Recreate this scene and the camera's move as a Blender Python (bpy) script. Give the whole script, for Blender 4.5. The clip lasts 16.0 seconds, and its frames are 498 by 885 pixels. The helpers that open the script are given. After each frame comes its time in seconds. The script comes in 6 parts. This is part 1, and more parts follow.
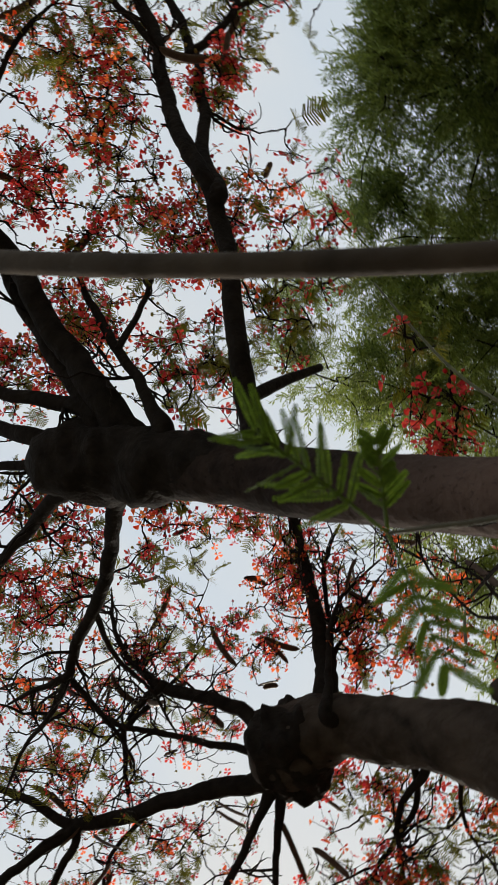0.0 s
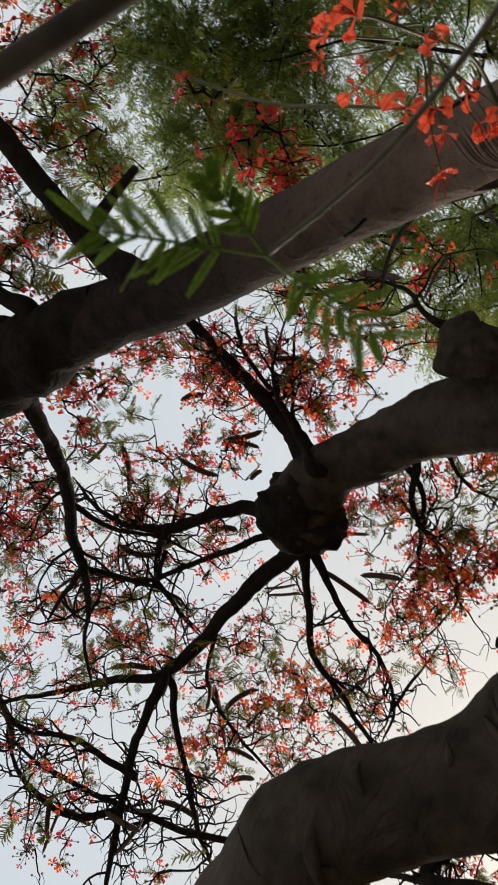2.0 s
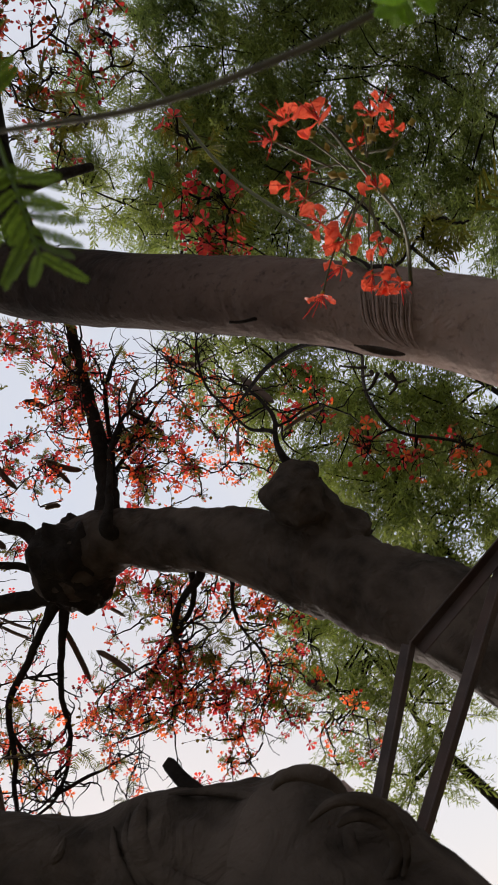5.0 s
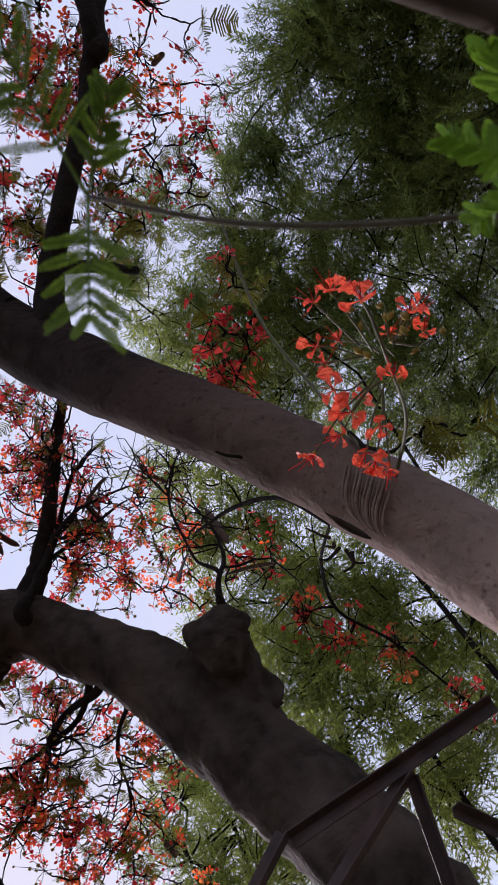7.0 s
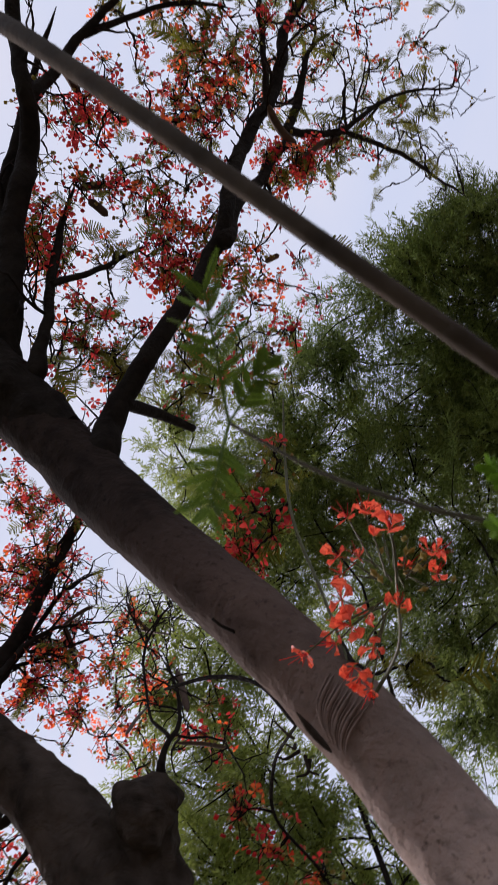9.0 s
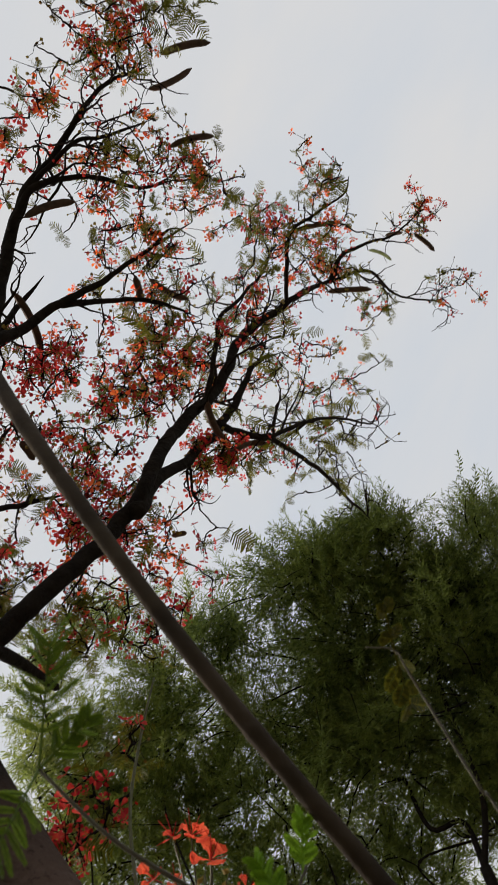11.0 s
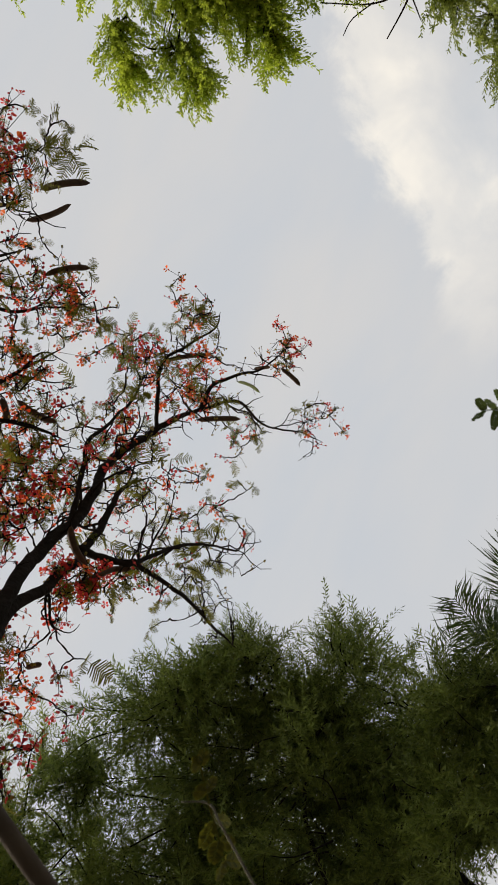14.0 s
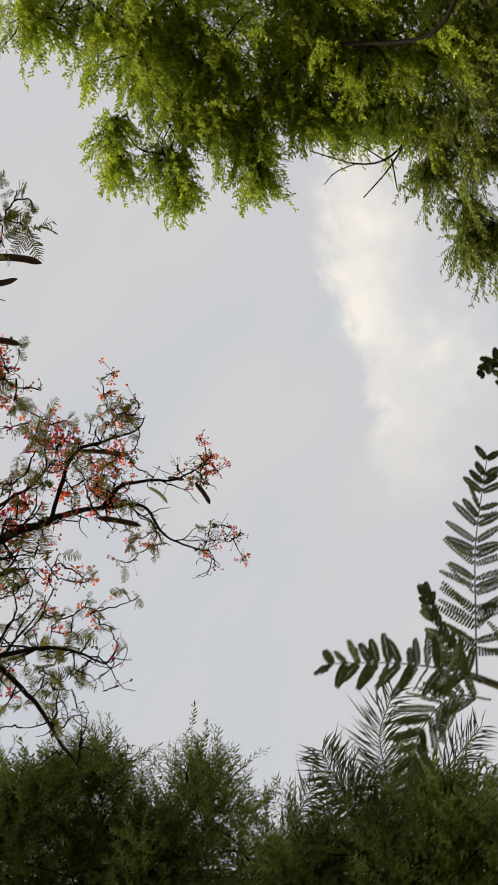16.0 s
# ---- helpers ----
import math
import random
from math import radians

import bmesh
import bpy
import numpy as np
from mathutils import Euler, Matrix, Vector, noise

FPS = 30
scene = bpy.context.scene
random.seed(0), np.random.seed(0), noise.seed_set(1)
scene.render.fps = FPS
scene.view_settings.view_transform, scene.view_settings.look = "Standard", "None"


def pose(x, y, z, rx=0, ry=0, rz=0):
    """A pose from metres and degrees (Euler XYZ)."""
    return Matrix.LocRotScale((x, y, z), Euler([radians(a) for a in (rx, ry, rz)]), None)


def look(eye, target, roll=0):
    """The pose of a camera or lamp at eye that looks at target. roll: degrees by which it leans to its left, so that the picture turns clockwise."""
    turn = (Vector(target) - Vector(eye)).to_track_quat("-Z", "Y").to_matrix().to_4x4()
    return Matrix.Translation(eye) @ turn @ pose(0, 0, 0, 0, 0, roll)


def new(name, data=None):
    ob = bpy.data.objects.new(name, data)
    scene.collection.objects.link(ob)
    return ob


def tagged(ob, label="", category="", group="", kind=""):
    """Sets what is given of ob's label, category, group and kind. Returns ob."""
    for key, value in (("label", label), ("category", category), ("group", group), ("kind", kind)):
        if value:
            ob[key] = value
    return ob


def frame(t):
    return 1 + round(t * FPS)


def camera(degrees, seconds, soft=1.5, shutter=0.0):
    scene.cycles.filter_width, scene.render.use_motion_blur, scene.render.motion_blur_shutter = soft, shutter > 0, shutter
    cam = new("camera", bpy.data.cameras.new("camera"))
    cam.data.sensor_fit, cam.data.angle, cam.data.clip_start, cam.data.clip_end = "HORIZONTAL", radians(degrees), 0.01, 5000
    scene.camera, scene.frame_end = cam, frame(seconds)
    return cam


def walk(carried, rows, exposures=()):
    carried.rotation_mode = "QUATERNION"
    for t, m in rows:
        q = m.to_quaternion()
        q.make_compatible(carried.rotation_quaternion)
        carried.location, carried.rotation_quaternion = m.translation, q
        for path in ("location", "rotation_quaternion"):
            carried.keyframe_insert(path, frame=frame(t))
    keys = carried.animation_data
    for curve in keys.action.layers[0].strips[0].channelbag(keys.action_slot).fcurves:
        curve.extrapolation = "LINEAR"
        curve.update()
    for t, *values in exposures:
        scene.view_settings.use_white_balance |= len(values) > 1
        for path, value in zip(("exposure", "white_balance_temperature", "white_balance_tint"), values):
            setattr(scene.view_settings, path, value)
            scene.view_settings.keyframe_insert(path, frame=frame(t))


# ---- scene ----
cam = camera(34.87, 16.0, soft=1.5, shutter=0.3)
cam.data.dof.use_dof, cam.data.dof.focus_distance, cam.data.dof.aperture_fstop = True, 4.5, 26.0
PATH = [
    (0, pose(0.014, 0.025, 1.711, 149.70, 22.46, 32.44)),
    (0.5, pose(0.018, 0.020, 1.721, 150.84, 28.60, 42.51)),
    (1, pose(0.015, 0.030, 1.709, 152.11, 34.14, 50.91)),
    (1.5, pose(0.005, 0.036, 1.705, 151.97, 38.85, 57.07)),
    (2, pose(-0.001, 0.033, 1.697, 151.48, 43.39, 60.56)),
    (2.5, pose(0.018, 0.072, 1.693, 149.32, 47.42, 60.42)),
    (3, pose(0.024, 0.112, 1.665, 145.75, 48.93, 55.98)),
    (3.5, pose(0.028, 0.144, 1.646, 140.87, 46.92, 46.51)),
    (4, pose(0.022, 0.174, 1.618, 136.79, 42.33, 36.29)),
    (4.2, pose(0.016, 0.177, 1.617, 135.59, 40.41, 32.85)),
    (6.3, pose(0.013, 0.109, 1.661, 133.83, 26.18, 10.27)),
    (6.5, pose(0.010, 0.118, 1.653, 134.34, 25.02, 8.74)),
    (7, pose(-0.002, 0.159, 1.631, 135.15, 22.19, 5.05)),
    (7.5, pose(-0.013, 0.175, 1.601, 136.37, 18.84, 1.63)),
    (8, pose(-0.033, 0.171, 1.585, 138.02, 15.05, -1.19)),
    (8.2, pose(-0.043, 0.160, 1.583, 139.08, 13.45, -2.25)),
    (10.3, pose(-0.083, -0.089, 1.477, 154.66, 7.32, -19.19)),
    (10.5, pose(-0.088, -0.085, 1.471, 156.54, 8.18, -20.39)),
    (11, pose(-0.060, -0.084, 1.492, 160.30, 9.36, -23.67)),
    (11.5, pose(-0.084, -0.105, 1.492, 162.33, 11.35, -25.40)),
    (12, pose(-0.054, -0.091, 1.483, 164.45, 12.29, -26.70)),
    (12.5, pose(-0.079, -0.109, 1.473, 164.89, 13.96, -26.78)),
    (13, pose(-0.060, -0.105, 1.458, 166.13, 14.86, -27.52)),
    (13.5, pose(-0.071, -0.132, 1.485, 166.79, 16.73, -26.93)),
    (14, pose(-0.038, -0.131, 1.461, 168.20, 17.70, -27.63)),
    (14.5, pose(-0.042, -0.141, 1.457, 168.95, 19.26, -29.00)),
    (15, pose(-0.024, -0.181, 1.472, 169.54, 20.03, -31.57)),
    (15.5, pose(-0.007, -0.211, 1.527, 170.38, 21.25, -36.15)),
    (16, pose(0.013, -0.281, 1.566, 171.01, 21.15, -41.69)),
]
EXPOSURE = [(0.0, 0.06, 6550, 6), (1.5, 0.06, 6600, 6), (3.5, 0.1, 6900, 7), (4.2, 0.12, 6850, 8), (6.3, 0.1, 5850, 24),
            (8.2, 0.1, 5750, 26), (10.3, 0.03, 6750, 10), (13.0, -0.08, 6900, 10), (16.0, -0.1, 6950, 11)]
walk(cam, PATH, EXPOSURE)

# ---- sky and sun ----
SUN_DIR = Vector((-0.37, 0.91, 0.22)).normalized()
STREAK_START = Vector((860.95, -1875.37, 4000.73)).normalized()
STREAK_END = Vector((1981.38, -1089.24, 3892.44)).normalized()
world = bpy.data.worlds.new("sky")
scene.world = world
world.use_nodes = True
wn, wl = world.node_tree.nodes, world.node_tree.links
wn.clear()


def wnode(kind, **inputs):
    n = wn.new(kind)
    for key, value in inputs.items():
        n.inputs[key].default_value = value
    return n


sky_tex = wn.new("ShaderNodeTexSky")
sky_tex.sky_type, sky_tex.sun_disc = "NISHITA", False
sky_tex.sun_elevation = math.asin(SUN_DIR.z)
sky_tex.sun_rotation = math.atan2(SUN_DIR.x, SUN_DIR.y)
coord = wn.new("ShaderNodeTexCoord")
stretch = wn.new("ShaderNodeMapping")
stretch.inputs["Scale"].default_value = (2.6, 1.1, 1.0)
stretch.inputs["Rotation"].default_value = (0.0, 0.0, 0.5)
wl.new(coord.outputs["Generated"], stretch.inputs["Vector"])
cloud_noise = wnode("ShaderNodeTexNoise", Scale=2.3, Detail=5.0, Roughness=0.5, Distortion=0.3)
wl.new(stretch.outputs["Vector"], cloud_noise.inputs["Vector"])
cloud_ramp = wn.new("ShaderNodeValToRGB")
cloud_ramp.color_ramp.elements[0].position, cloud_ramp.color_ramp.elements[0].color = 0.34, (0.575, 0.625, 0.70, 1)
cloud_ramp.color_ramp.elements[1].position, cloud_ramp.color_ramp.elements[1].color = 0.66, (0.65, 0.665, 0.695, 1)
wl.new(cloud_noise.outputs["Fac"], cloud_ramp.inputs["Fac"])
# thin bright cloud: a crisp edge on one side, fading away on the other
along = (STREAK_END - STREAK_START).normalized()
beside = Vector((1779.65, -2127.36, 3545.43)).normalized() - Vector((1371.00, -1544.97, 3999.67)).normalized()
beside = (beside - along * beside.dot(along)).normalized()
wisp = wnode("ShaderNodeTexNoise", Scale=6.0, Detail=7.0, Roughness=0.62, Distortion=0.4)
wl.new(coord.outputs["Generated"], wisp.inputs["Vector"])


def distance_along(axis, start):
    d = wn.new("ShaderNodeVectorMath")
    d.operation = "DOT_PRODUCT"
    d.inputs[1].default_value = axis
    wl.new(coord.outputs["Generated"], d.inputs[0])
    ragged = wn.new("ShaderNodeMath")
    ragged.operation = "MULTIPLY_ADD"
    ragged.inputs[1].default_value = 0.22
    wl.new(wisp.outputs["Fac"], ragged.inputs[0])
    wl.new(d.outputs["Value"], ragged.inputs[2])
    less = wn.new("ShaderNodeMath")
    less.operation = "SUBTRACT"
    less.inputs[1].default_value = axis.dot(start) + 0.11
    wl.new(ragged.outputs[0], less.inputs[0])
    return less.outputs[0]


def ease(value, low, high, to_low=0.0, to_high=1.0):
    m = wn.new("ShaderNodeMapRange")
    m.interpolation_type = "SMOOTHSTEP"
    m.inputs["From Min"].default_value, m.inputs["From Max"].default_value = low, high
    m.inputs["To Min"].default_value, m.inputs["To Max"].default_value = to_low, to_high
    wl.new(value, m.inputs["Value"])
    return m.outputs["Result"]


def times(a, b):
    m = wn.new("ShaderNodeMath")
    m.operation = "MULTIPLY"
    wl.new(a, m.inputs[0])
    wl.new(b, m.inputs[1])
    return m


off = distance_along(beside, STREAK_START)
run = distance_along(along, STREAK_START)
glow = times(times(ease(off, -0.02, 0.025), ease(off, 0.02, 0.18, 1.0, 0.0)).outputs[0], times(ease(run, -0.25, 0.02), ease(run, 0.24, 0.46, 1.0, 0.0)).outputs[0])
puffs = wnode("ShaderNodeTexNoise", Scale=9.0, Detail=4.0, Roughness=0.5, Distortion=0.3)
wl.new(coord.outputs["Generated"], puffs.inputs["Vector"])
glow = times(glow.outputs[0], ease(puffs.outputs["Fac"], 0.36, 0.6, 0.5, 1.0))
bright = wn.new("ShaderNodeMix")
bright.data_type = "RGBA"
bright.inputs[7].default_value = (0.97, 0.945, 0.89, 1)
wl.new(glow.outputs["Value"], bright.inputs["Factor"])
toward = wn.new("ShaderNodeVectorMath")
toward.operation = "DOT_PRODUCT"
toward.inputs[1].default_value = SUN_DIR
wl.new(coord.outputs["Generated"], toward.inputs[0])
dusk = wn.new("ShaderNodeMix")
dusk.data_type = "RGBA"
dusk.inputs[7].default_value = (0.655, 0.64, 0.645, 1)
wl.new(ease(toward.outputs["Value"], 0.88, 1.0), dusk.inputs["Factor"])
wl.new(cloud_ramp.outputs["Color"], dusk.inputs[6])
wl.new(dusk.outputs[2], bright.inputs[6])
sky_bg, cloud_bg = wnode("ShaderNodeBackground", Strength=0.008), wnode("ShaderNodeBackground", Strength=1.03)
wl.new(sky_tex.outputs["Color"], sky_bg.inputs["Color"])
wl.new(bright.outputs[2], cloud_bg.inputs["Color"])
both = wn.new("ShaderNodeAddShader")
wl.new(sky_bg.outputs[0], both.inputs[0])
wl.new(cloud_bg.outputs[0], both.inputs[1])
wout = wn.new("ShaderNodeOutputWorld")
wl.new(both.outputs[0], wout.inputs["Surface"])

sun = new("sun", bpy.data.lights.new("sun", "SUN"))
sun.data.energy, sun.data.angle, sun.data.color = 5.0, radians(20), (1.0, 0.91, 0.81)
sun.matrix_world = look(SUN_DIR * 60, (0, 0, 0))


# ---- materials ----
def material(name, color, rough=0.7, translucent=0.0, tint=None, spread=0.25, noise_scale=6.0, bump=0.0, bump_scale=40.0, metal=0.0, patch=None, specks=None, coarse=0.0, per="island", crown_shade=None):
    """A surface with colour that varies from piece to piece and over each piece, a fine relief, and light through thin leaves."""
    m = bpy.data.materials.new(name)
    m.use_nodes = True
    n, l = m.node_tree.nodes, m.node_tree.links
    n.clear()
    out = n.new("ShaderNodeOutputMaterial")
    bsdf = n.new("ShaderNodeBsdfPrincipled")
    bsdf.inputs["Roughness"].default_value, bsdf.inputs["Metallic"].default_value = rough, metal
    bsdf.inputs["Specular IOR Level"].default_value = 0.3 if rough < 0.7 else 0.06
    where = n.new("ShaderNodeTexCoord")
    grain = n.new("ShaderNodeTexNoise")
    grain.inputs["Scale"].default_value, grain.inputs["Detail"].default_value = noise_scale, 6.0
    l.new(where.outputs["Object"], grain.inputs["Vector"])
    mix = n.new("ShaderNodeMix")
    mix.data_type = "RGBA"
    low = tuple(c * (1 - spread) for c in color)
    mix.inputs[6].default_value = (*low, 1)
    mix.inputs[7].default_value = (*(tint or tuple(min(1, c * (1 + spread)) for c in color)), 1)
    if per == "island":
        own = n.new("ShaderNodeNewGeometry").outputs["Random Per Island"]
    else:
        own = n.new("ShaderNodeObjectInfo").outputs["Random"]
    blend = n.new("ShaderNodeMath")
    blend.operation = "MULTIPLY_ADD"
    blend.inputs[1].default_value = 0.6 if translucent else 0.15
    l.new(own, blend.inputs[0])
    part_noise = n.new("ShaderNodeMapRange")
    part_noise.inputs["From Min"].default_value, part_noise.inputs["From Max"].default_value = 0.3, 0.7
    part_noise.inputs["To Max"].default_value = 0.4 if translucent else 0.85
    l.new(grain.outputs["Fac"], part_noise.inputs["Value"])
    l.new(part_noise.outputs["Result"], blend.inputs[2])
    l.new(blend.outputs["Value"], mix.inputs["Factor"])
    color_out = mix.outputs[2]
    if patch:
        stains = n.new("ShaderNodeTexNoise")
        stains.inputs["Scale"].default_value, stains.inputs["Detail"].default_value = 2.2, 3.0
        l.new(where.outputs["Object"], stains.inputs["Vector"])
        cut = n.new("ShaderNodeMapRange")
        cut.inputs["From Min"].default_value, cut.inputs["From Max"].default_value = 0.5, 0.68
        l.new(stains.outputs["Fac"], cut.inputs["Value"])
        over = n.new("ShaderNodeMix")
        over.data_type = "RGBA"
        over.inputs[7].default_value = (*patch, 1)
        l.new(cut.outputs["Result"], over.inputs["Factor"])
        l.new(color_out, over.inputs[6])
        color_out = over.outputs[2]
    if specks:
        dots = n.new("ShaderNodeTexNoise")
        dots.inputs["Scale"].default_value, dots.inputs["Detail"].default_value = 48.0, 2.0
        l.new(where.outputs["Object"], dots.inputs["Vector"])
        few = n.new("ShaderNodeMapRange")
        few.inputs["From Min"].default_value, few.inputs["From Max"].default_value = 0.58, 0.76
        l.new(dots.outputs["Fac"], few.inputs["Value"])
        spot = n.new("ShaderNodeMix")
        spot.data_type = "RGBA"
        spot.inputs[7].default_value = (*specks, 1)
        l.new(few.outputs["Result"], spot.inputs["Factor"])
        l.new(color_out, spot.inputs[6])
        color_out = spot.outputs[2]
    if crown_shade:
        # crown shade put into the bark colour: pale lower stem, dark towards the limbs
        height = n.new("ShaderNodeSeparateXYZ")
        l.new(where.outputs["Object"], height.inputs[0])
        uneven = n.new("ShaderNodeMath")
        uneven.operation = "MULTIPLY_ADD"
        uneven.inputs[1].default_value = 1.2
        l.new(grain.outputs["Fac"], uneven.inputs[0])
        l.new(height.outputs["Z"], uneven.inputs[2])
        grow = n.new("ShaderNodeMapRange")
        grow.inputs["From Min"].default_value, grow.inputs["From Max"].default_value = crown_shade[0], crown_shade[1]
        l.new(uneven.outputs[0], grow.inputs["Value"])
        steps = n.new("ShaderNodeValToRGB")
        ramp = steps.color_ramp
        ramp.elements[0].color, ramp.elements[1].color = (1, 1, 1, 1), (*crown_shade[2][-1], 1)
        for k, shade in enumerate(crown_shade[2][:-1]):
            ramp.elements.new((k + 1) / len(crown_shade[2])).color = (*shade, 1)
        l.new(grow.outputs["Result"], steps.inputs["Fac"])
        shaded = n.new("ShaderNodeMix")
        shaded.data_type, shaded.blend_type = "RGBA", "MULTIPLY"
        shaded.inputs["Factor"].default_value = 1.0
        l.new(color_out, shaded.inputs[6])
        l.new(steps.outputs["Color"], shaded.inputs[7])
        color_out = shaded.outputs[2]
    l.new(color_out, bsdf.inputs["Base Color"])
    if bump:
        relief = n.new("ShaderNodeTexNoise")
        relief.inputs["Scale"].default_value, relief.inputs["Detail"].default_value = bump_scale, 8.0
        l.new(where.outputs["Object"], relief.inputs["Vector"])
        b = n.new("ShaderNodeBump")
        b.inputs["Strength"].default_value, b.inputs["Distance"].default_value = bump, 0.012
        l.new(relief.outputs["Fac"], b.inputs["Height"])
        if coarse:
            broad = n.new("ShaderNodeTexNoise")
            broad.inputs["Scale"].default_value, broad.inputs["Detail"].default_value = 7.0, 4.0
            broad.inputs["Distortion"].default_value = 1.5
            l.new(where.outputs["Object"], broad.inputs["Vector"])
            b2 = n.new("ShaderNodeBump")
            b2.inputs["Strength"].default_value, b2.inputs["Distance"].default_value = coarse, 0.05
            l.new(broad.outputs["Fac"], b2.inputs["Height"])
            l.new(b2.outputs["Normal"], b.inputs["Normal"])
        l.new(b.outputs["Normal"], bsdf.inputs["Normal"])
    if translucent:
        thin = n.new("ShaderNodeBsdfTranslucent")
        l.new(color_out, thin.inputs["Color"])
        mixer = n.new("ShaderNodeMixShader")
        mixer.inputs["Fac"].default_value = translucent
        l.new(bsdf.outputs[0], mixer.inputs[1])
        l.new(thin.outputs[0], mixer.inputs[2])
        l.new(mixer.outputs[0], out.inputs["Surface"])
    else:
        l.new(bsdf.outputs[0], out.inputs["Surface"])
    return m


# the upper steps of this bark carry the shade of the crown
BARK = material("poinciana_bark", (0.36, 0.268, 0.228), 0.8, spread=0.5, noise_scale=13.0, bump=1.0, bump_scale=30.0, patch=(0.22, 0.165, 0.14), specks=(0.19, 0.142, 0.12), coarse=0.35, crown_shade=(2.95, 4.5, ((0.5, 0.46, 0.44), (0.2, 0.18, 0.17), (0.065, 0.06, 0.056))))
BARK_DARK = material("dark_bark", (0.042, 0.032, 0.025), 0.85, spread=0.6, noise_scale=9.0, bump=1.0, bump_scale=22.0, patch=(0.078, 0.06, 0.048), coarse=0.65)
# near-black: the limbs' silhouette against the sky is put into the base colour
BARK_LIMB = material("backlit_limb_bark", (0.017, 0.0135, 0.011), 0.85, spread=0.4, noise_scale=16.0, bump=0.8, bump_scale=45.0, coarse=0.5)
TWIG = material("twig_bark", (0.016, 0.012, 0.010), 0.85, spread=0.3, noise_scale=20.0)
TWIG_GREEN = material("green_stem", (0.075, 0.075, 0.03), 0.55, spread=0.35, noise_scale=20.0)
SHOOT_BARK = material("shoot_bark", (0.075, 0.068, 0.042), 0.6, spread=0.35, noise_scale=60.0)
PALE_STEM = material("smooth_stem", (0.05, 0.039, 0.029), 0.75, spread=0.45, noise_scale=16.0, bump=0.3, bump_scale=60.0)
PETAL = material("scarlet_petal", (0.84, 0.03, 0.022), 0.5, translucent=0.7, tint=(0.94, 0.25, 0.05), spread=0.15, noise_scale=30.0)
PETAL_NEAR = material("fresh_scarlet_petal", (0.88, 0.04, 0.025), 0.5, translucent=0.55, tint=(0.95, 0.2, 0.09), spread=0.15, noise_scale=30.0)
PETAL_DEEP = material("crimson_petal", (0.52, 0.022, 0.045), 0.55, translucent=0.65, tint=(0.8, 0.08, 0.05), spread=0.3, noise_scale=30.0)
BUD = material("bud_and_calyx", (0.34, 0.15, 0.035), 0.6, translucent=0.45, tint=(0.42, 0.36, 0.07), spread=0.4)
FROND = material("poinciana_leaflet", (0.06, 0.085, 0.012), 0.5, translucent=0.45, tint=(0.24, 0.22, 0.02), spread=0.3)
FROND_NEAR = material("young_leaflet", (0.07, 0.125, 0.012), 0.5, translucent=0.45, tint=(0.14, 0.22, 0.02), spread=0.25)
POD = material("woody_pod", (0.075, 0.045, 0.03), 0.6, spread=0.4, noise_scale=30.0, bump=0.3, per="object")
POD_GREEN = material("unripe_pod", (0.12, 0.15, 0.05), 0.6, spread=0.3, noise_scale=30.0, per="object")
LEAF_DARK = material("narrow_leaf", (0.082, 0.125, 0.030), 0.45, translucent=0.5, tint=(0.33, 0.42, 0.10), spread=0.5, noise_scale=1.1)
LEAF_OLIVE = material("olive_leaf", (0.108, 0.152, 0.030), 0.45, translucent=0.5, tint=(0.38, 0.45, 0.09), spread=0.45, noise_scale=1.1)
LEAF_DEEP = material("deep_green_leaf", (0.072, 0.105, 0.021), 0.45, translucent=0.5, tint=(0.31, 0.38, 0.08), spread=0.45, noise_scale=1.1)
LEAF_BRIGHT = material("fresh_leaf", (0.19, 0.30, 0.02), 0.45, translucent=0.55, tint=(0.60, 0.70, 0.08), spread=0.35, noise_scale=1.3)
FROND_YOUNG = material("bright_leaflet", (0.18, 0.34, 0.022), 0.5, translucent=0.5, tint=(0.28, 0.48, 0.04), spread=0.25)
PALM_LEAF = material("palm_leaflet", (0.05, 0.085, 0.022), 0.45, translucent=0.35, tint=(0.11, 0.155, 0.04), spread=0.3)
PALM_BARK = material("palm_bark", (0.07, 0.058, 0.042), 0.9, spread=0.3, noise_scale=12.0, bump=0.6)
STEEL = material("rusty_painted_steel", (0.05, 0.035, 0.03), 0.6, spread=0.4, noise_scale=12.0, bump=0.25, patch=(0.07, 0.034, 0.022), metal=0.2)
SOIL = material("dry_soil_and_litter", (0.23, 0.185, 0.135), 0.95, spread=0.35, noise_scale=0.8, bump=0.8, bump_scale=9.0, patch=(0.12, 0.12, 0.055))

# ---- mesh helpers ----
rng = np.random.default_rng(7)


def mesh_from(name, verts, faces, mat, smooth=True):
    """A mesh from arrays of corners and of quads or triangles of one size."""
    me = bpy.data.meshes.new(name)
    verts, faces = np.asarray(verts, np.float32), np.asarray(faces, np.int32)
    size = faces.shape[1]
    me.vertices.add(len(verts))
    me.vertices.foreach_set("co", verts.ravel())
    me.loops.add(faces.size)
    me.loops.foreach_set("vertex_index", faces.ravel())
    me.polygons.add(len(faces))
    me.polygons.foreach_set("loop_start", np.arange(0, faces.size, size, dtype=np.int32))
    me.polygons.foreach_set("use_smooth", np.full(len(faces), smooth))
    me.update(calc_edges=True)
    me.materials.append(mat)
    return me


def part(name, me, parent, label="", kind=""):
    ob = new(name, me)
    ob.parent = parent
    return tagged(ob, label, kind=kind)


def thing(name, at, label, category, group=""):
    ob = new(name)
    ob.location = at
    ob.empty_display_size = 0.2
    return tagged(ob, label, category, group)


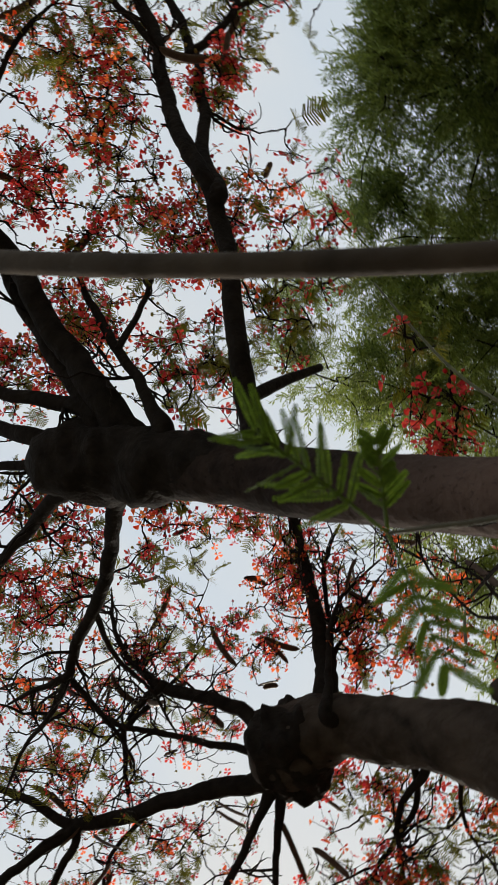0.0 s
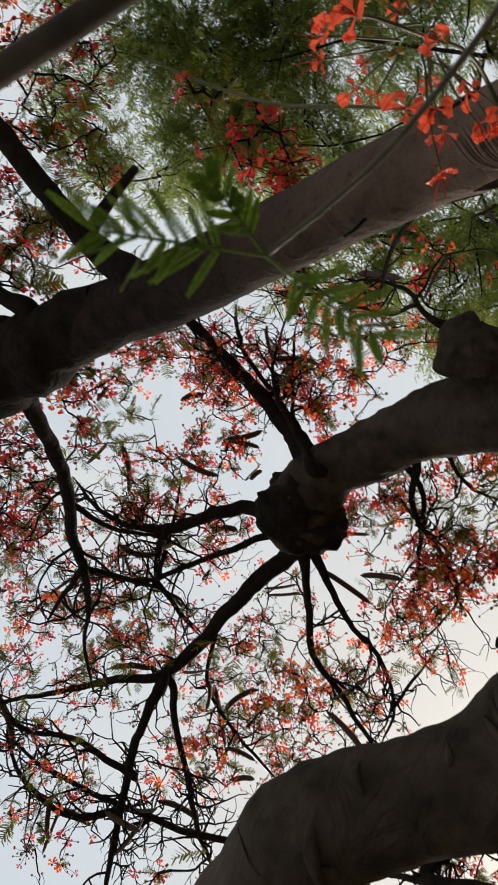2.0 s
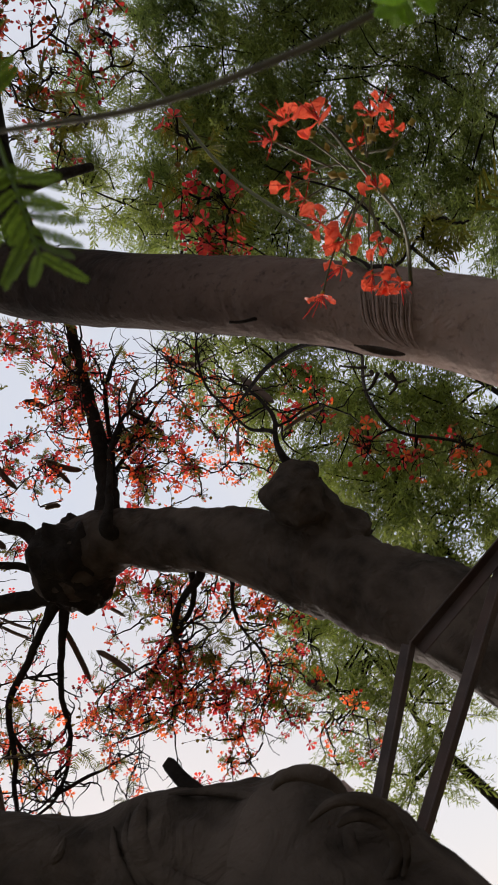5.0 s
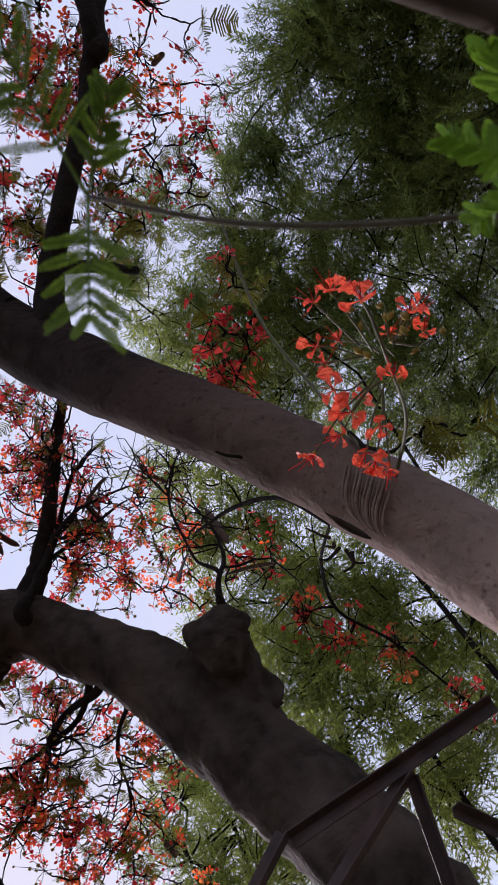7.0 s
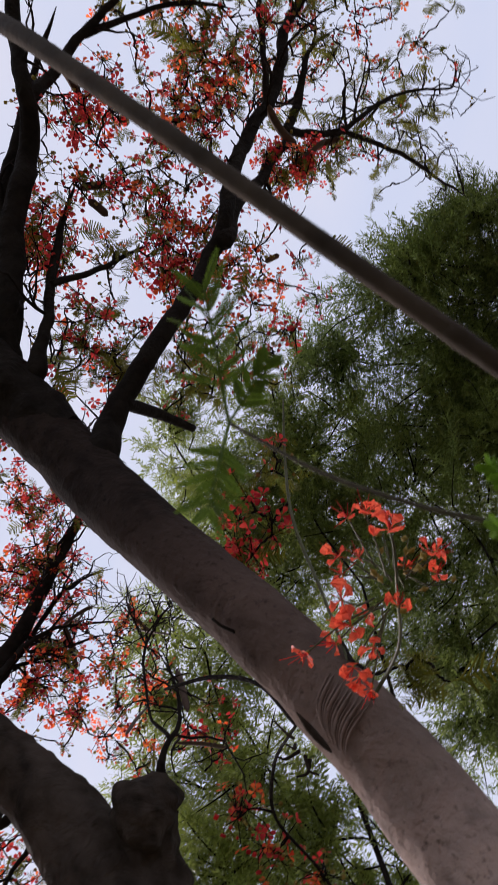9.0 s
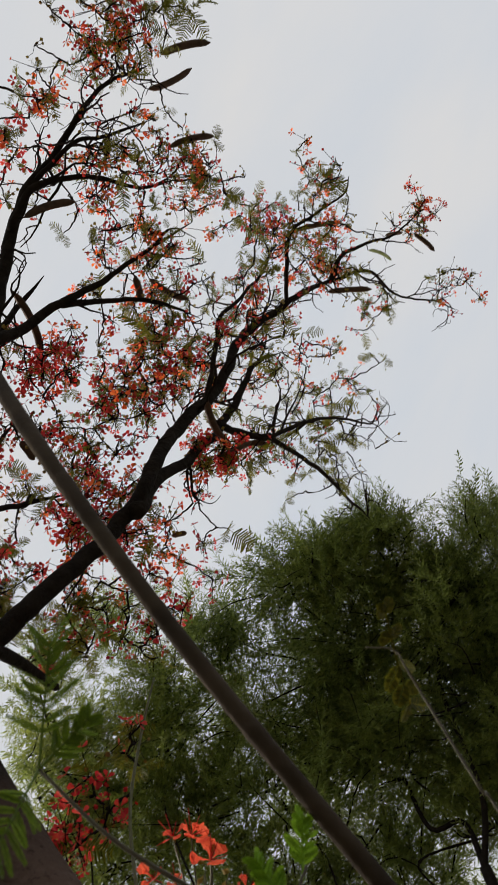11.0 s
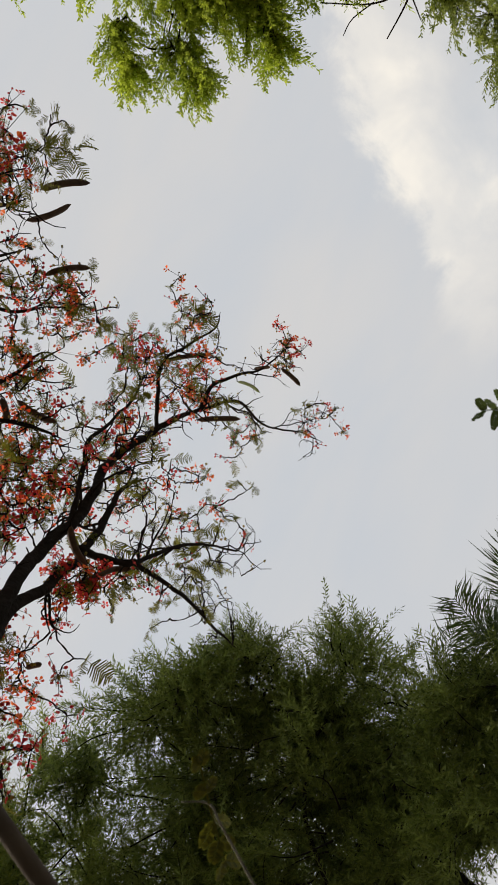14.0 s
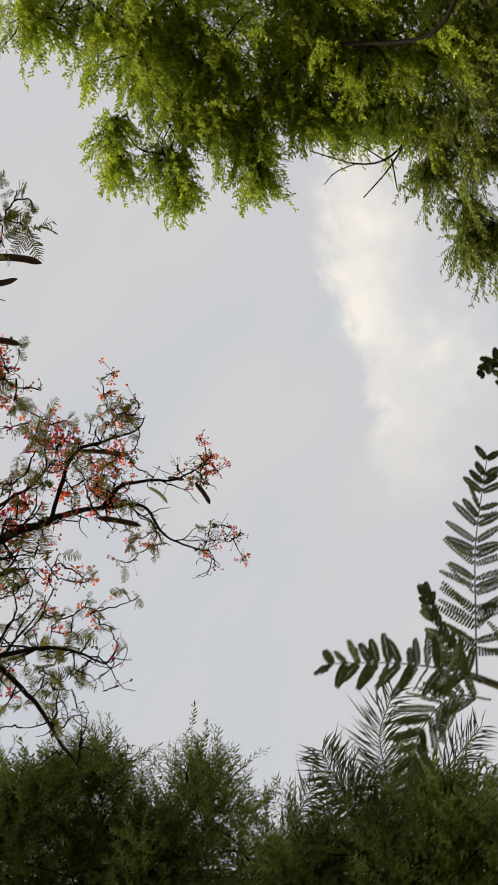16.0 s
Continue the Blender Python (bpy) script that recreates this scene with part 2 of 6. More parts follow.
class Pile:
    """Corners and faces that grow into one mesh."""

    def __init__(self):
        self.v, self.f, self.n = [], [], 0

    def add(self, v, f):
        self.v.append(np.asarray(v, float))
        self.f.append(np.asarray(f, int) + self.n)
        self.n += len(v)

    def mesh(self, name, mat, origin=(0, 0, 0), smooth=True):
        return mesh_from(name, np.concatenate(self.v) - np.asarray(origin), np.concatenate(self.f), mat, smooth)


def spline(points, per=6):
    """A smooth row of points (any width) through the given ones."""
    p = np.asarray(points, float)
    p = np.concatenate([[2 * p[0] - p[1]], p, [2 * p[-1] - p[-2]]])
    t = np.linspace(0, 1, per, endpoint=False)[:, None]
    rows = []
    for a, b, c, d in zip(p[:-3], p[1:-2], p[2:-1], p[3:]):
        rows.append(0.5 * (2 * b + (c - a) * t + (2 * a - 5 * b + 4 * c - d) * t ** 2 + (3 * b - a - 3 * c + d) * t ** 3))
    return np.concatenate(rows + [p[-2:-1]])


def tube(row, sides=8, lumps=0.0, seed=0.0):
    """Corners and quads of a round stem along rows of x, y, z, radius, closed at its far end."""
    c, r = row[:, :3], row[:, 3]
    go = np.gradient(c, axis=0)
    go /= np.linalg.norm(go, axis=1)[:, None] + 1e-9
    side = np.cross(go[0], (0.31, 0.87, 0.38))
    side /= np.linalg.norm(side) + 1e-9
    ring = np.linspace(0, 2 * np.pi, sides, endpoint=False)
    v = []
    for k in range(len(c)):
        side = side - go[k] * (side @ go[k])
        side /= np.linalg.norm(side) + 1e-9
        up = np.cross(go[k], side)
        out = np.cos(ring)[:, None] * side + np.sin(ring)[:, None] * up
        rad = np.full(sides, r[k])
        if lumps:
            for j in range(sides):
                q = c[k] + out[j] * r[k]
                rad[j] *= 1 + lumps * (noise.noise(Vector(q * 5.0 + seed)) + 0.5 * noise.noise(Vector(q * 14.0 + seed)))
        v.append(c[k] + out * rad[:, None])
    v = np.concatenate(v)
    k, j = np.meshgrid(np.arange(len(c) - 1), np.arange(sides), indexing="ij")
    a, b = k * sides + j, k * sides + (j + 1) % sides
    f = np.stack([a, b, b + sides, a + sides], -1).reshape(-1, 4)
    cap = (len(c) - 1) * sides
    caps = [(cap + i, cap + i + 1, cap + sides - i - 2, cap + sides - i - 1) for i in range(sides // 2 - 1)]
    return v, np.concatenate([f, np.array(caps)]) if caps else f


def turn_to(directions, roll):
    """Turns that lay the x axis along each direction, rolled about it."""
    d = directions / (np.linalg.norm(directions, axis=1)[:, None] + 1e-9)
    ref = np.where(np.abs(d[:, 2:3]) > 0.95, np.array([[1.0, 0, 0]]), np.array([[0, 0, 1.0]]))
    s = np.cross(ref, d)
    s /= np.linalg.norm(s, axis=1)[:, None]
    u = np.cross(d, s)
    cr, sr = np.cos(roll)[:, None], np.sin(roll)[:, None]
    return np.stack([d, s * cr + u * sr, u * cr - s * sr], 2)


def scatter(pile, v, f, places, turns, scales):
    """Many copies of a small shape, joined."""
    n = len(places)
    if n == 0:
        return
    out = np.einsum("nij,kj->nki", turns, v) * scales[:, None, None] + places[:, None, :]
    faces = f[None] + (np.arange(n) * len(v))[:, None, None]
    pile.add(out.reshape(-1, 3), faces.reshape(-1, f.shape[1]))


# ---- small shapes ----
def leaf_quad(base, tip, width, normal):
    base, tip = np.asarray(base, float), np.asarray(tip, float)
    side = np.cross(normal, tip - base)
    side = side / (np.linalg.norm(side) + 1e-9) * width / 2
    mid = base * 0.5 + tip * 0.5
    return [base, mid - side, tip, mid + side]


def flower_shape(petals=5, size=1.0, seed=1):
    """A poinciana flower: spoon-shaped petals on claws, round a short calyx; x is its axis."""
    r = np.random.default_rng(seed)
    v, f = [], []
    for k in range(petals):
        a = 2 * np.pi * k / petals + r.normal() * 0.35
        out = np.array([r.uniform(0.0, 0.9), np.cos(a), np.sin(a)])
        side = np.array([0, -np.sin(a), np.cos(a)])
        curl = np.array([r.uniform(-0.25, 0.1), 0, 0])
        length = size * r.uniform(0.65, 1.15)
        rows = [(0.0, 0.03), (0.25, 0.045), (0.45, 0.09), (0.6, 0.26), (0.75, 0.40), (0.9, 0.43), (1.02, 0.31), (1.08, 0.13)]
        at = len(v)
        fold = r.uniform(0.1, 0.5)
        for s, w in rows:
            c = out * s * length * 0.5 + curl * s * s * length * 0.5
            for u in (-0.5, -0.2, 0.2, 0.5):
                ruffle = r.normal(size=3) * 0.03 * length * (w > 0.2)
                v.append(c + side * u * w * length + np.array([fold * abs(u) * w * length, 0, 0]) + ruffle)
        f += [(at + 4 * i + j, at + 4 * i + j + 1, at + 4 * i + j + 5, at + 4 * i + j + 4) for i in range(len(rows) - 1) for j in range(3)]
    return np.array(v), np.array(f)


def small_flower(seed):
    """A flower far off: five cupped spoon-shaped petals."""
    r = np.random.default_rng(seed)
    v, f = [], []
    for k in range(5):
        a = 2 * np.pi * k / 5 + r.normal() * 0.25
        out = np.array([r.uniform(0.0, 0.6), np.cos(a), np.sin(a)])
        side = np.array([0, -np.sin(a), np.cos(a)])
        at = len(v)
        cup = np.array([r.uniform(0.05, 0.3), 0, 0])
        rows = ((0.05, 0.015), (0.24, 0.07), (0.38, 0.16), (0.50, 0.17), (0.58, 0.07))
        for far, wide in rows:
            v += [out * far - side * wide + cup * wide, out * far + side * wide + cup * wide]
        f += [(at + 2 * i, at + 2 * i + 1, at + 2 * i + 3, at + 2 * i + 2) for i in range(len(rows) - 1)]
    return np.array(v), np.array(f)


def bud_shape():
    v = np.array([(0, 0, 0), (0.5, 0.3, 0), (0.5, 0, 0.3), (0.5, -0.3, 0), (0.5, 0, -0.3), (1, 0, 0)], float)
    f = np.array([(0, 2, 1, 1), (0, 3, 2, 2), (0, 4, 3, 3), (0, 1, 4, 4), (5, 1, 2, 2), (5, 2, 3, 3), (5, 3, 4, 4), (5, 4, 1, 1)])
    return v, f


BALL_V = np.array([(0, 0, 0.5), (0.42, 0, 0.2), (0, 0.42, 0.2), (-0.42, 0, 0.2), (0, -0.42, 0.2), (0.42, 0, -0.25), (0, 0.42, -0.25), (-0.42, 0, -0.25), (0, -0.42, -0.25)])
BALL_F = np.array([(1, 2, 6, 5), (2, 3, 7, 6), (3, 4, 8, 7), (4, 1, 5, 8), (5, 6, 7, 8), (1, 4, 3, 2)])


def feather(pairs, droop, seed):
    """A twice-cut leaf far off: pairs of narrow side leaves on a curved stalk, along x, one unit long."""
    r = np.random.default_rng(seed)
    v, f = [], []
    for k in range(pairs):
        s = 0.18 + 0.82 * k / (pairs - 1)
        stalk = np.array([s, 0, -droop * s * s])
        reach = 0.30 * math.sin(math.pi * (0.18 + 0.72 * s)) + 0.05
        for sign in (-1, 1):
            tip = stalk + np.array([reach * r.uniform(0.3, 0.75), sign * reach * r.uniform(0.8, 1.1), r.uniform(-0.2, 0.06)])
            w = np.array([0.034, 0, 0])
            q = [stalk - w * 0.6, tip - w * 0.7, tip + w * 0.4, stalk + w]
            f.append([len(v) + i for i in range(4)])
            v += q
    f.append([len(v) + i for i in range(4)])
    v += [np.array(p) for p in ((0, -0.008, 0), (0, 0.008, 0), (1, 0.006, -droop), (1, -0.006, -droop))]
    return np.array(v), np.array(f)


def spray(leaves, length, width, spread, seed, droop=0.0):
    """A leafy twig along x, one unit long, with narrow leaves all round it."""
    r = np.random.default_rng(seed)
    v, f = [], []
    for k in range(leaves):
        s = 0.1 + 0.9 * k / (leaves - 1)
        a = k * 2.4 + r.normal() * 0.4
        base = np.array([s, 0, -droop * s * s])
        way = np.array([r.uniform(0.5, 1.0), spread * np.cos(a), spread * np.sin(a)])
        way /= np.linalg.norm(way)
        tip = base + way * length * r.uniform(0.75, 1.2) + np.array([0, 0, -droop * 0.25])
        nrm = np.cross(way, r.normal(size=3))
        f.append([len(v) + i for i in range(4)])
        v += leaf_quad(base, tip, width, nrm)
    f.append([len(v) + i for i in range(4)])
    v += [np.array(p) for p in ((0, -0.01, 0), (0, 0.01, 0), (1, 0.004, -droop), (1, -0.004, -droop))]
    return np.array(v), np.array(f)


def pod_shape(length, width, bend):
    """A long flat woody pod along x, curved edgewise, pointed at both ends."""
    n = 11
    s = np.linspace(0, 1, n)
    w = width * np.minimum(1, np.minimum(s, 1 - s) * 7 + 0.12)
    x, y = s * length, bend * length * (s - s * s) * 4
    th = width * 0.16
    v, f = [], []
    for k in range(n):
        for dy, dz in ((-0.5, 0), (-0.25, 0.5), (0.25, 0.5), (0.5, 0), (0.25, -0.5), (-0.25, -0.5)):
            v.append((x[k], y[k] + dy * w[k], dz * th * (w[k] / width) * (1.25 if k % 2 else 0.9)))
    for k in range(n - 1):
        for j in range(6):
            a, b = k * 6 + j, k * 6 + (j + 1) % 6
            f.append((a, b, b + 6, a + 6))
    return np.array(v), np.array(f)


FLOWERS = [small_flower(s) for s in (1, 2, 3, 4)]
FEATHERS = [feather(n, d, s) for n, d, s in ((9, 0.15, 1), (11, 0.3, 2), (13, 0.5, 3))]
BUDS = bud_shape()


# ---- flame trees ----
class FlameTree:
    """A poinciana: trunk and limbs as parts, then twigs, blossoms, leaves and pods grown on them."""

    def __init__(self, at, label):
        self.at = np.asarray(at, float)
        self.ob = thing("flame_tree", at, label, "tree", "flame trees")
        self.nodes, self.limbs, self.axis = [], [], np.array([(0.0, 0.0, -9.0, 0.01)])
        self.twigs, self.petals, self.deep, self.buds, self.leaves = Pile(), Pile(), Pile(), Pile(), Pile()

    def wood(self, name, rows, sides=12, lumps=0.1, mat=None, per=8, label="", nodes=True):
        row = spline(rows, per)
        if name == "trunk":
            self.axis = row
        if name == "limb":
            row[:, 3] *= np.linspace(0.95, 0.55, len(row)) ** 0.8
            fade = np.minimum(1, np.minimum(np.arange(len(row)), np.arange(len(row))[::-1]) / 6.0)
            kink = np.array([[noise.noise(Vector(q * 4.5 + k * 31.0)) + 0.5 * noise.noise(Vector(q * 13.0 + k * 17.0)) for k in range(3)] for q in row[:, :3]])
            row[:, :3] += kink * fade[:, None] * (0.012 + 0.25 * row[:, 3:4])
            self.limbs.append(row.copy())
            row[-5:, 3] *= (0.95, 0.85, 0.7, 0.5, 0.25)
        row[:, 3] = np.maximum(row[:, 3], 0.0025)
        p = Pile()
        p.add(*tube(row, sides, lumps, seed=float(len(self.nodes))))
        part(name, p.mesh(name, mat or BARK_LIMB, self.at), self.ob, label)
        if nodes:
            self.nodes.append(row[2:, :3])

    def limb(self, *rows, **more):
        """A limb; where it starts at the trunk it springs from the trunk's heart, with a collar."""
        first = np.array(rows[0])
        gap = np.linalg.norm(self.axis[:, :3] - first[:3], axis=1)
        k = int(np.argmin(gap))
        rows = list(rows)
        if gap[k] < 1.7 * self.axis[k, 3]:
            rows[0] = (*first[:3], first[3] * 1.12)
            rows.insert(0, (*(self.axis[k, :3] * 0.8 + first[:3] * 0.2), first[3] * 1.3))
        elif self.nodes:
            known = np.concatenate(self.nodes)
            near = known[np.argmin(np.linalg.norm(known - first[:3], axis=1))]
            if 0.02 < np.linalg.norm(near - first[:3]) < 0.5:
                rows.insert(0, (*near, first[3]))
        self.wood("limb", rows, **more)

    def clump(self, ball, count, flowers=0.4, leaves=0.4, deep=0.5, size=1.0):
        """Twigs that reach for points in a ball, with blossom, buds and leaves at their ends."""
        c, r = np.array(ball[:3]), ball[3]
        goal = c + rng.normal(size=(count, 3)) * r * 0.5
        known = np.concatenate(self.nodes)
        goal = goal[np.argsort(np.min(np.linalg.norm(goal[:, None] - known[None, ::3], axis=2), axis=1))]
        for g in goal:
            known = np.concatenate([known, self.reach(known, g)])
            kind = rng.random()
            if kind < flowers:
                self.bunch(g, deep, size)
            elif kind < flowers + leaves:
                self.foliage(g, size)
            else:
                self.berries(g, size)

    def sprout(self, spacing, reach=0.5, low=0.0):
        """Bare crooked side twigs along the limbs, forking once or twice."""
        for row in self.limbs:
            step = np.linalg.norm(np.diff(row[:, :3], axis=0), axis=1)
            for _ in range(rng.poisson(step.sum() / spacing)):
                k = rng.integers(2 * len(row) // 5, len(row) - 1)
                if row[k, 2] < low:
                    continue
                go = (row[k + 1, :3] - row[k, :3]) / (step[k] + 1e-9)
                self.crooked(row[k, :3], go, reach * rng.uniform(0.5, 1.3), min(0.6 * row[k, 3], 0.0095), 2)

    def crooked(self, a, go, length, r0, forks):
        way = go * rng.uniform(0.3, 0.9) + rng.normal(size=3) * 0.6
        way /= np.linalg.norm(way)
        n = 7
        pts = [np.append(a, r0)]
        for i in range(1, n):
            way = way + rng.normal(size=3) * 0.34
            way /= np.linalg.norm(way)
            pts.append(np.append(pts[-1][:3] + way * length / (n - 1), r0 * (1 - 0.75 * i / (n - 1)) + 0.001))
        pts = np.array(pts)
        self.twigs.add(*tube(pts, 5))
        self.nodes.append(pts[2:, :3])
        for _ in range(forks):
            i = rng.integers(1, n - 2)
            self.crooked(pts[i, :3], way, length * rng.uniform(0.4, 0.7), pts[i, 3] * 0.75, forks - 1)

    def reach(self, known, g):
        k = np.argmin(np.linalg.norm(known - g, axis=1))
        a = known[k]
        gap = np.linalg.norm(g - a)
        bend = rng.normal(size=3) * gap * 0.08
        mid = a * 0.5 + g * 0.5 + bend + (0, 0, -0.06 * gap)
        r0 = min(0.0055 + 0.007 * gap, 0.017)
        row = spline([(*a, r0), (*mid, r0 * 0.75), (*g, 0.0035)], 4)
        row[1:-1, :3] += rng.normal(size=(len(row) - 2, 3)) * gap * 0.018
        self.twigs.add(*tube(row, 4))
        fresh = row[2::2, :3]
        self.nodes.append(fresh)
        return fresh

    def bunch(self, g, deep, size):
        n = rng.integers(3, 8)
        at = g + rng.normal(size=(n, 3)) * 0.055 * size
        way = at - g + rng.normal(size=(n, 3)) * 0.05
        v, f = FLOWERS[rng.integers(4)]
        scatter(self.deep if rng.random() < deep else self.petals, v, f, at, turn_to(way, rng.random(n) * 6), rng.uniform(0.038, 0.066, n) * size)
        for q in at:
            self.twigs.add(*tube(np.array([(*g, 0.0022), (*q, 0.0018)]), 4))
        self.berries(g, size)
        if rng.random() < 0.6:
            self.foliage(g, size * 0.7)

    def berries(self, g, size):
        n = rng.integers(4, 10)
        at = g + rng.normal(size=(n, 3)) * 0.045 * size
        scatter(self.deep if rng.random() < 0.4 else self.buds, BALL_V, BALL_F, at, turn_to(rng.normal(size=(n, 3)), rng.random(n)), rng.uniform(0.014, 0.028, n) * size)
        for q in at:
            sag = g * 0.5 + q * 0.5 + rng.normal(size=3) * 0.012
            self.twigs.add(*tube(np.array([(*g, 0.002), (*sag, 0.0018), (*q, 0.0014)]), 4))

    def foliage(self, g, size):
        large = rng.random() < 0.3
        n = rng.integers(2, 4) if large else rng.integers(4, 8)
        way = rng.normal(size=(n, 3)) + (0, 0, -0.1)
        v, f = FEATHERS[rng.integers(3)]
        reach = rng.uniform(0.10, 0.19, n) if large else rng.uniform(0.05, 0.10, n)
        scatter(self.leaves, v, f, np.repeat(g[None], n, 0), turn_to(way, rng.normal(size=n) * 0.8), reach * size)

    def pod(self, a, b, bend=0.08, green=False, width=0.045):
        a, b = np.array(a[:3]), np.array(b[:3])
        v, f = pod_shape(np.linalg.norm(b - a), width, bend)
        x = (b - a) / np.linalg.norm(b - a)
        z = np.cross(x, np.cross((0.3, 0.1, -1.0) + rng.normal(size=3) * 0.35, x))
        z /= np.linalg.norm(z)
        p = Pile()
        p.add(v @ np.array([x, np.cross(z, x), z]) + a, f)
        part("pod", p.mesh("pod", POD_GREEN if green else POD, self.at), self.ob, "unripe green pod" if green else "dark woody hanging pod")
        self.nodes.append(self.reach(np.concatenate(self.nodes), a))

    def wild_pods(self, count, low, clear):
        known = np.concatenate(self.nodes)
        known = known[(known[:, 2] < 6.2) & (known[:, 2] > low)]
        for k in rng.integers(0, len(known), count):
            a = known[k]
            way = rng.normal(size=3) * 0.6 + (0, 0, -0.5)
            way /= np.linalg.norm(way)
            b = a + way * rng.uniform(0.22, 0.45)
            if b[2] > clear:
                self.pod(a, b, rng.uniform(-0.12, 0.12), rng.random() < 0.08)

    def finish(self):
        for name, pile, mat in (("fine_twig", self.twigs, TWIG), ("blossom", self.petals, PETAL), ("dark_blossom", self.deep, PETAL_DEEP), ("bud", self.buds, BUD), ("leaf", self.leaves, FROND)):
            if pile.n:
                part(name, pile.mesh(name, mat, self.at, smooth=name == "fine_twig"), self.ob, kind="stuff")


def crease(tree, *rows):
    """A raised fold of bark along a trunk's surface."""
    row = spline(rows, 5)
    row[:, 3] *= np.sin(np.linspace(0.12, math.pi - 0.12, len(row))) ** 0.6 * (1.0 if tree is tree_a else 1.5)
    p = Pile()
    p.add(*tube(row, 6, 0.2))
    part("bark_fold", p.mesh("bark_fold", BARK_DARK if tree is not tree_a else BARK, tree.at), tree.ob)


# ---- ground ----
def build_ground():
    g = Pile()
    n = 60
    s = np.sign(np.linspace(-1, 1, n)) * np.abs(np.linspace(-1, 1, n)) ** 3 * 1500
    x, y = np.meshgrid(s, s, indexing="ij")
    near = np.exp(-(x ** 2 + y ** 2) / 900)
    z = np.array([[noise.noise(Vector((a * 0.3, b * 0.3, 0))) for a, b in zip(ra, rb)] for ra, rb in zip(x, y)]) * 0.12 * near - 0.05
    i, j = np.meshgrid(np.arange(n - 1), np.arange(n - 1), indexing="ij")
    a = i * n + j
    g.add(np.stack([x, y, z], -1).reshape(-1, 3), np.stack([a, a + n, a + n + 1, a + 1], -1).reshape(-1, 4))
    tagged(new("ground", g.mesh("ground", SOIL)), "dry pale brown soil with leaf litter and grass", "ground", kind="structure")


build_ground()


def grounded(rows, lean=0.35, flare=1.35):
    """The rows of a trunk, carried on down to the ground from the first of them."""
    a, b = np.array(rows[0]), np.array(rows[1])
    way = (a - b)[:3] / np.linalg.norm((a - b)[:3])
    flat = np.array([way[0], way[1], 0]) * a[2] * lean
    mid = np.array([*(a[:3] * (1, 1, 0.5) + flat * 0.7), a[3] * 1.1])
    foot = np.array([*(a[:3] * (1, 1, 0) + flat), a[3] * flare])
    return [tuple(foot - (0, 0, 0.08, 0)), tuple(mid)] + list(rows)


# flame tree A: the long leaning trunk with the high spreading limbs
TRUNK_A = [(0.928, 1.973, 2.541, 0.1378), (0.549, 1.936, 3.190, 0.1219), (0.196, 2.023, 3.800, 0.1299),
           (0.009, 2.073, 4.160, 0.1402), (-0.192, 2.043, 4.456, 0.1382), (-0.423, 1.983, 4.742, 0.1602), (-0.635, 1.902, 4.928, 0.1602)]
BASE_A = grounded(TRUNK_A, 0.5)
tree_a = FlameTree((BASE_A[0][0], BASE_A[0][1], 0), "tall leaning flame tree with grey-brown smooth bark and red blossom")
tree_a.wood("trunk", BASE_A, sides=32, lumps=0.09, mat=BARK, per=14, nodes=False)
tree_a.limb((0.078, 1.992, 4.224, 0.0740), (0.134, 1.907, 4.378, 0.0574), (0.273, 1.737, 4.567, 0.0493), (0.469, 1.533, 4.823, 0.0455), (0.573, 1.391, 5.034, 0.0461), (0.621, 1.277, 5.150, 0.0445),
            (0.655, 1.220, 5.341, 0.0470), (0.785, 1.100, 5.755, 0.0449), (0.944, 0.982, 6.070, 0.0444), (1.070, 0.815, 6.393, 0.0454), (1.127, 0.669, 6.717, 0.0423), (1.338, 0.504, 7.156, 0.0375),
            (1.671, 0.221, 7.560, 0.0292), (1.996, 0.034, 7.941, 0.0240), (2.275, -0.108, 8.167, 0.0201), (2.683, -0.018, 8.334, 0.0157), (3.078, -0.109, 8.495, 0.0136), (3.363, -0.117, 8.528, 0.0111))
tree_a.limb((0.620, 1.368, 5.045, 0.0472), (0.709, 1.313, 5.378, 0.0419), (0.957, 1.239, 5.837, 0.0364), (1.153, 1.128, 6.302, 0.0363), (1.269, 0.945, 6.634, 0.0308), (1.362, 0.805, 6.951, 0.0223), (1.574, 0.703, 7.225, 0.0171))
tree_a.limb((1.122, 1.131, 6.230, 0.0286), (1.438, 1.159, 6.377, 0.0243), (1.587, 1.125, 6.501, 0.0211), (1.867, 0.998, 6.760, 0.0162), (2.184, 0.946, 6.976, 0.0128), (2.417, 0.924, 7.047, 0.0109), (2.481, 0.780, 7.211, 0.0090))
tree_a.limb((1.506, 1.147, 6.440, 0.0190), (1.986, 1.286, 6.645, 0.0183), (2.388, 1.460, 6.761, 0.0150), (2.708, 1.604, 6.907, 0.0112))
tree_a.limb((0.944, 0.982, 6.070, 0.0205), (0.953, 0.717, 6.436, 0.0182), (0.935, 0.548, 6.619, 0.0168), (1.089, 0.350, 6.918, 0.0138), (1.207, 0.123, 7.215, 0.0125), (1.097, -0.073, 7.396, 0.0085))
tree_a.limb((1.477, 0.356, 7.291, 0.0192), (1.347, -0.090, 7.497, 0.0175), (1.495, -0.339, 7.613, 0.0135), (1.662, -0.563, 7.713, 0.0115), (1.681, -0.710, 7.852, 0.0070))
tree_a.limb((1.884, 0.102, 7.816, 0.0211), (1.927, -0.111, 7.964, 0.0192), (2.090, -0.282, 8.068, 0.0172), (2.330, -0.471, 8.139, 0.0126), (2.540, -0.751, 8.362, 0.0105))
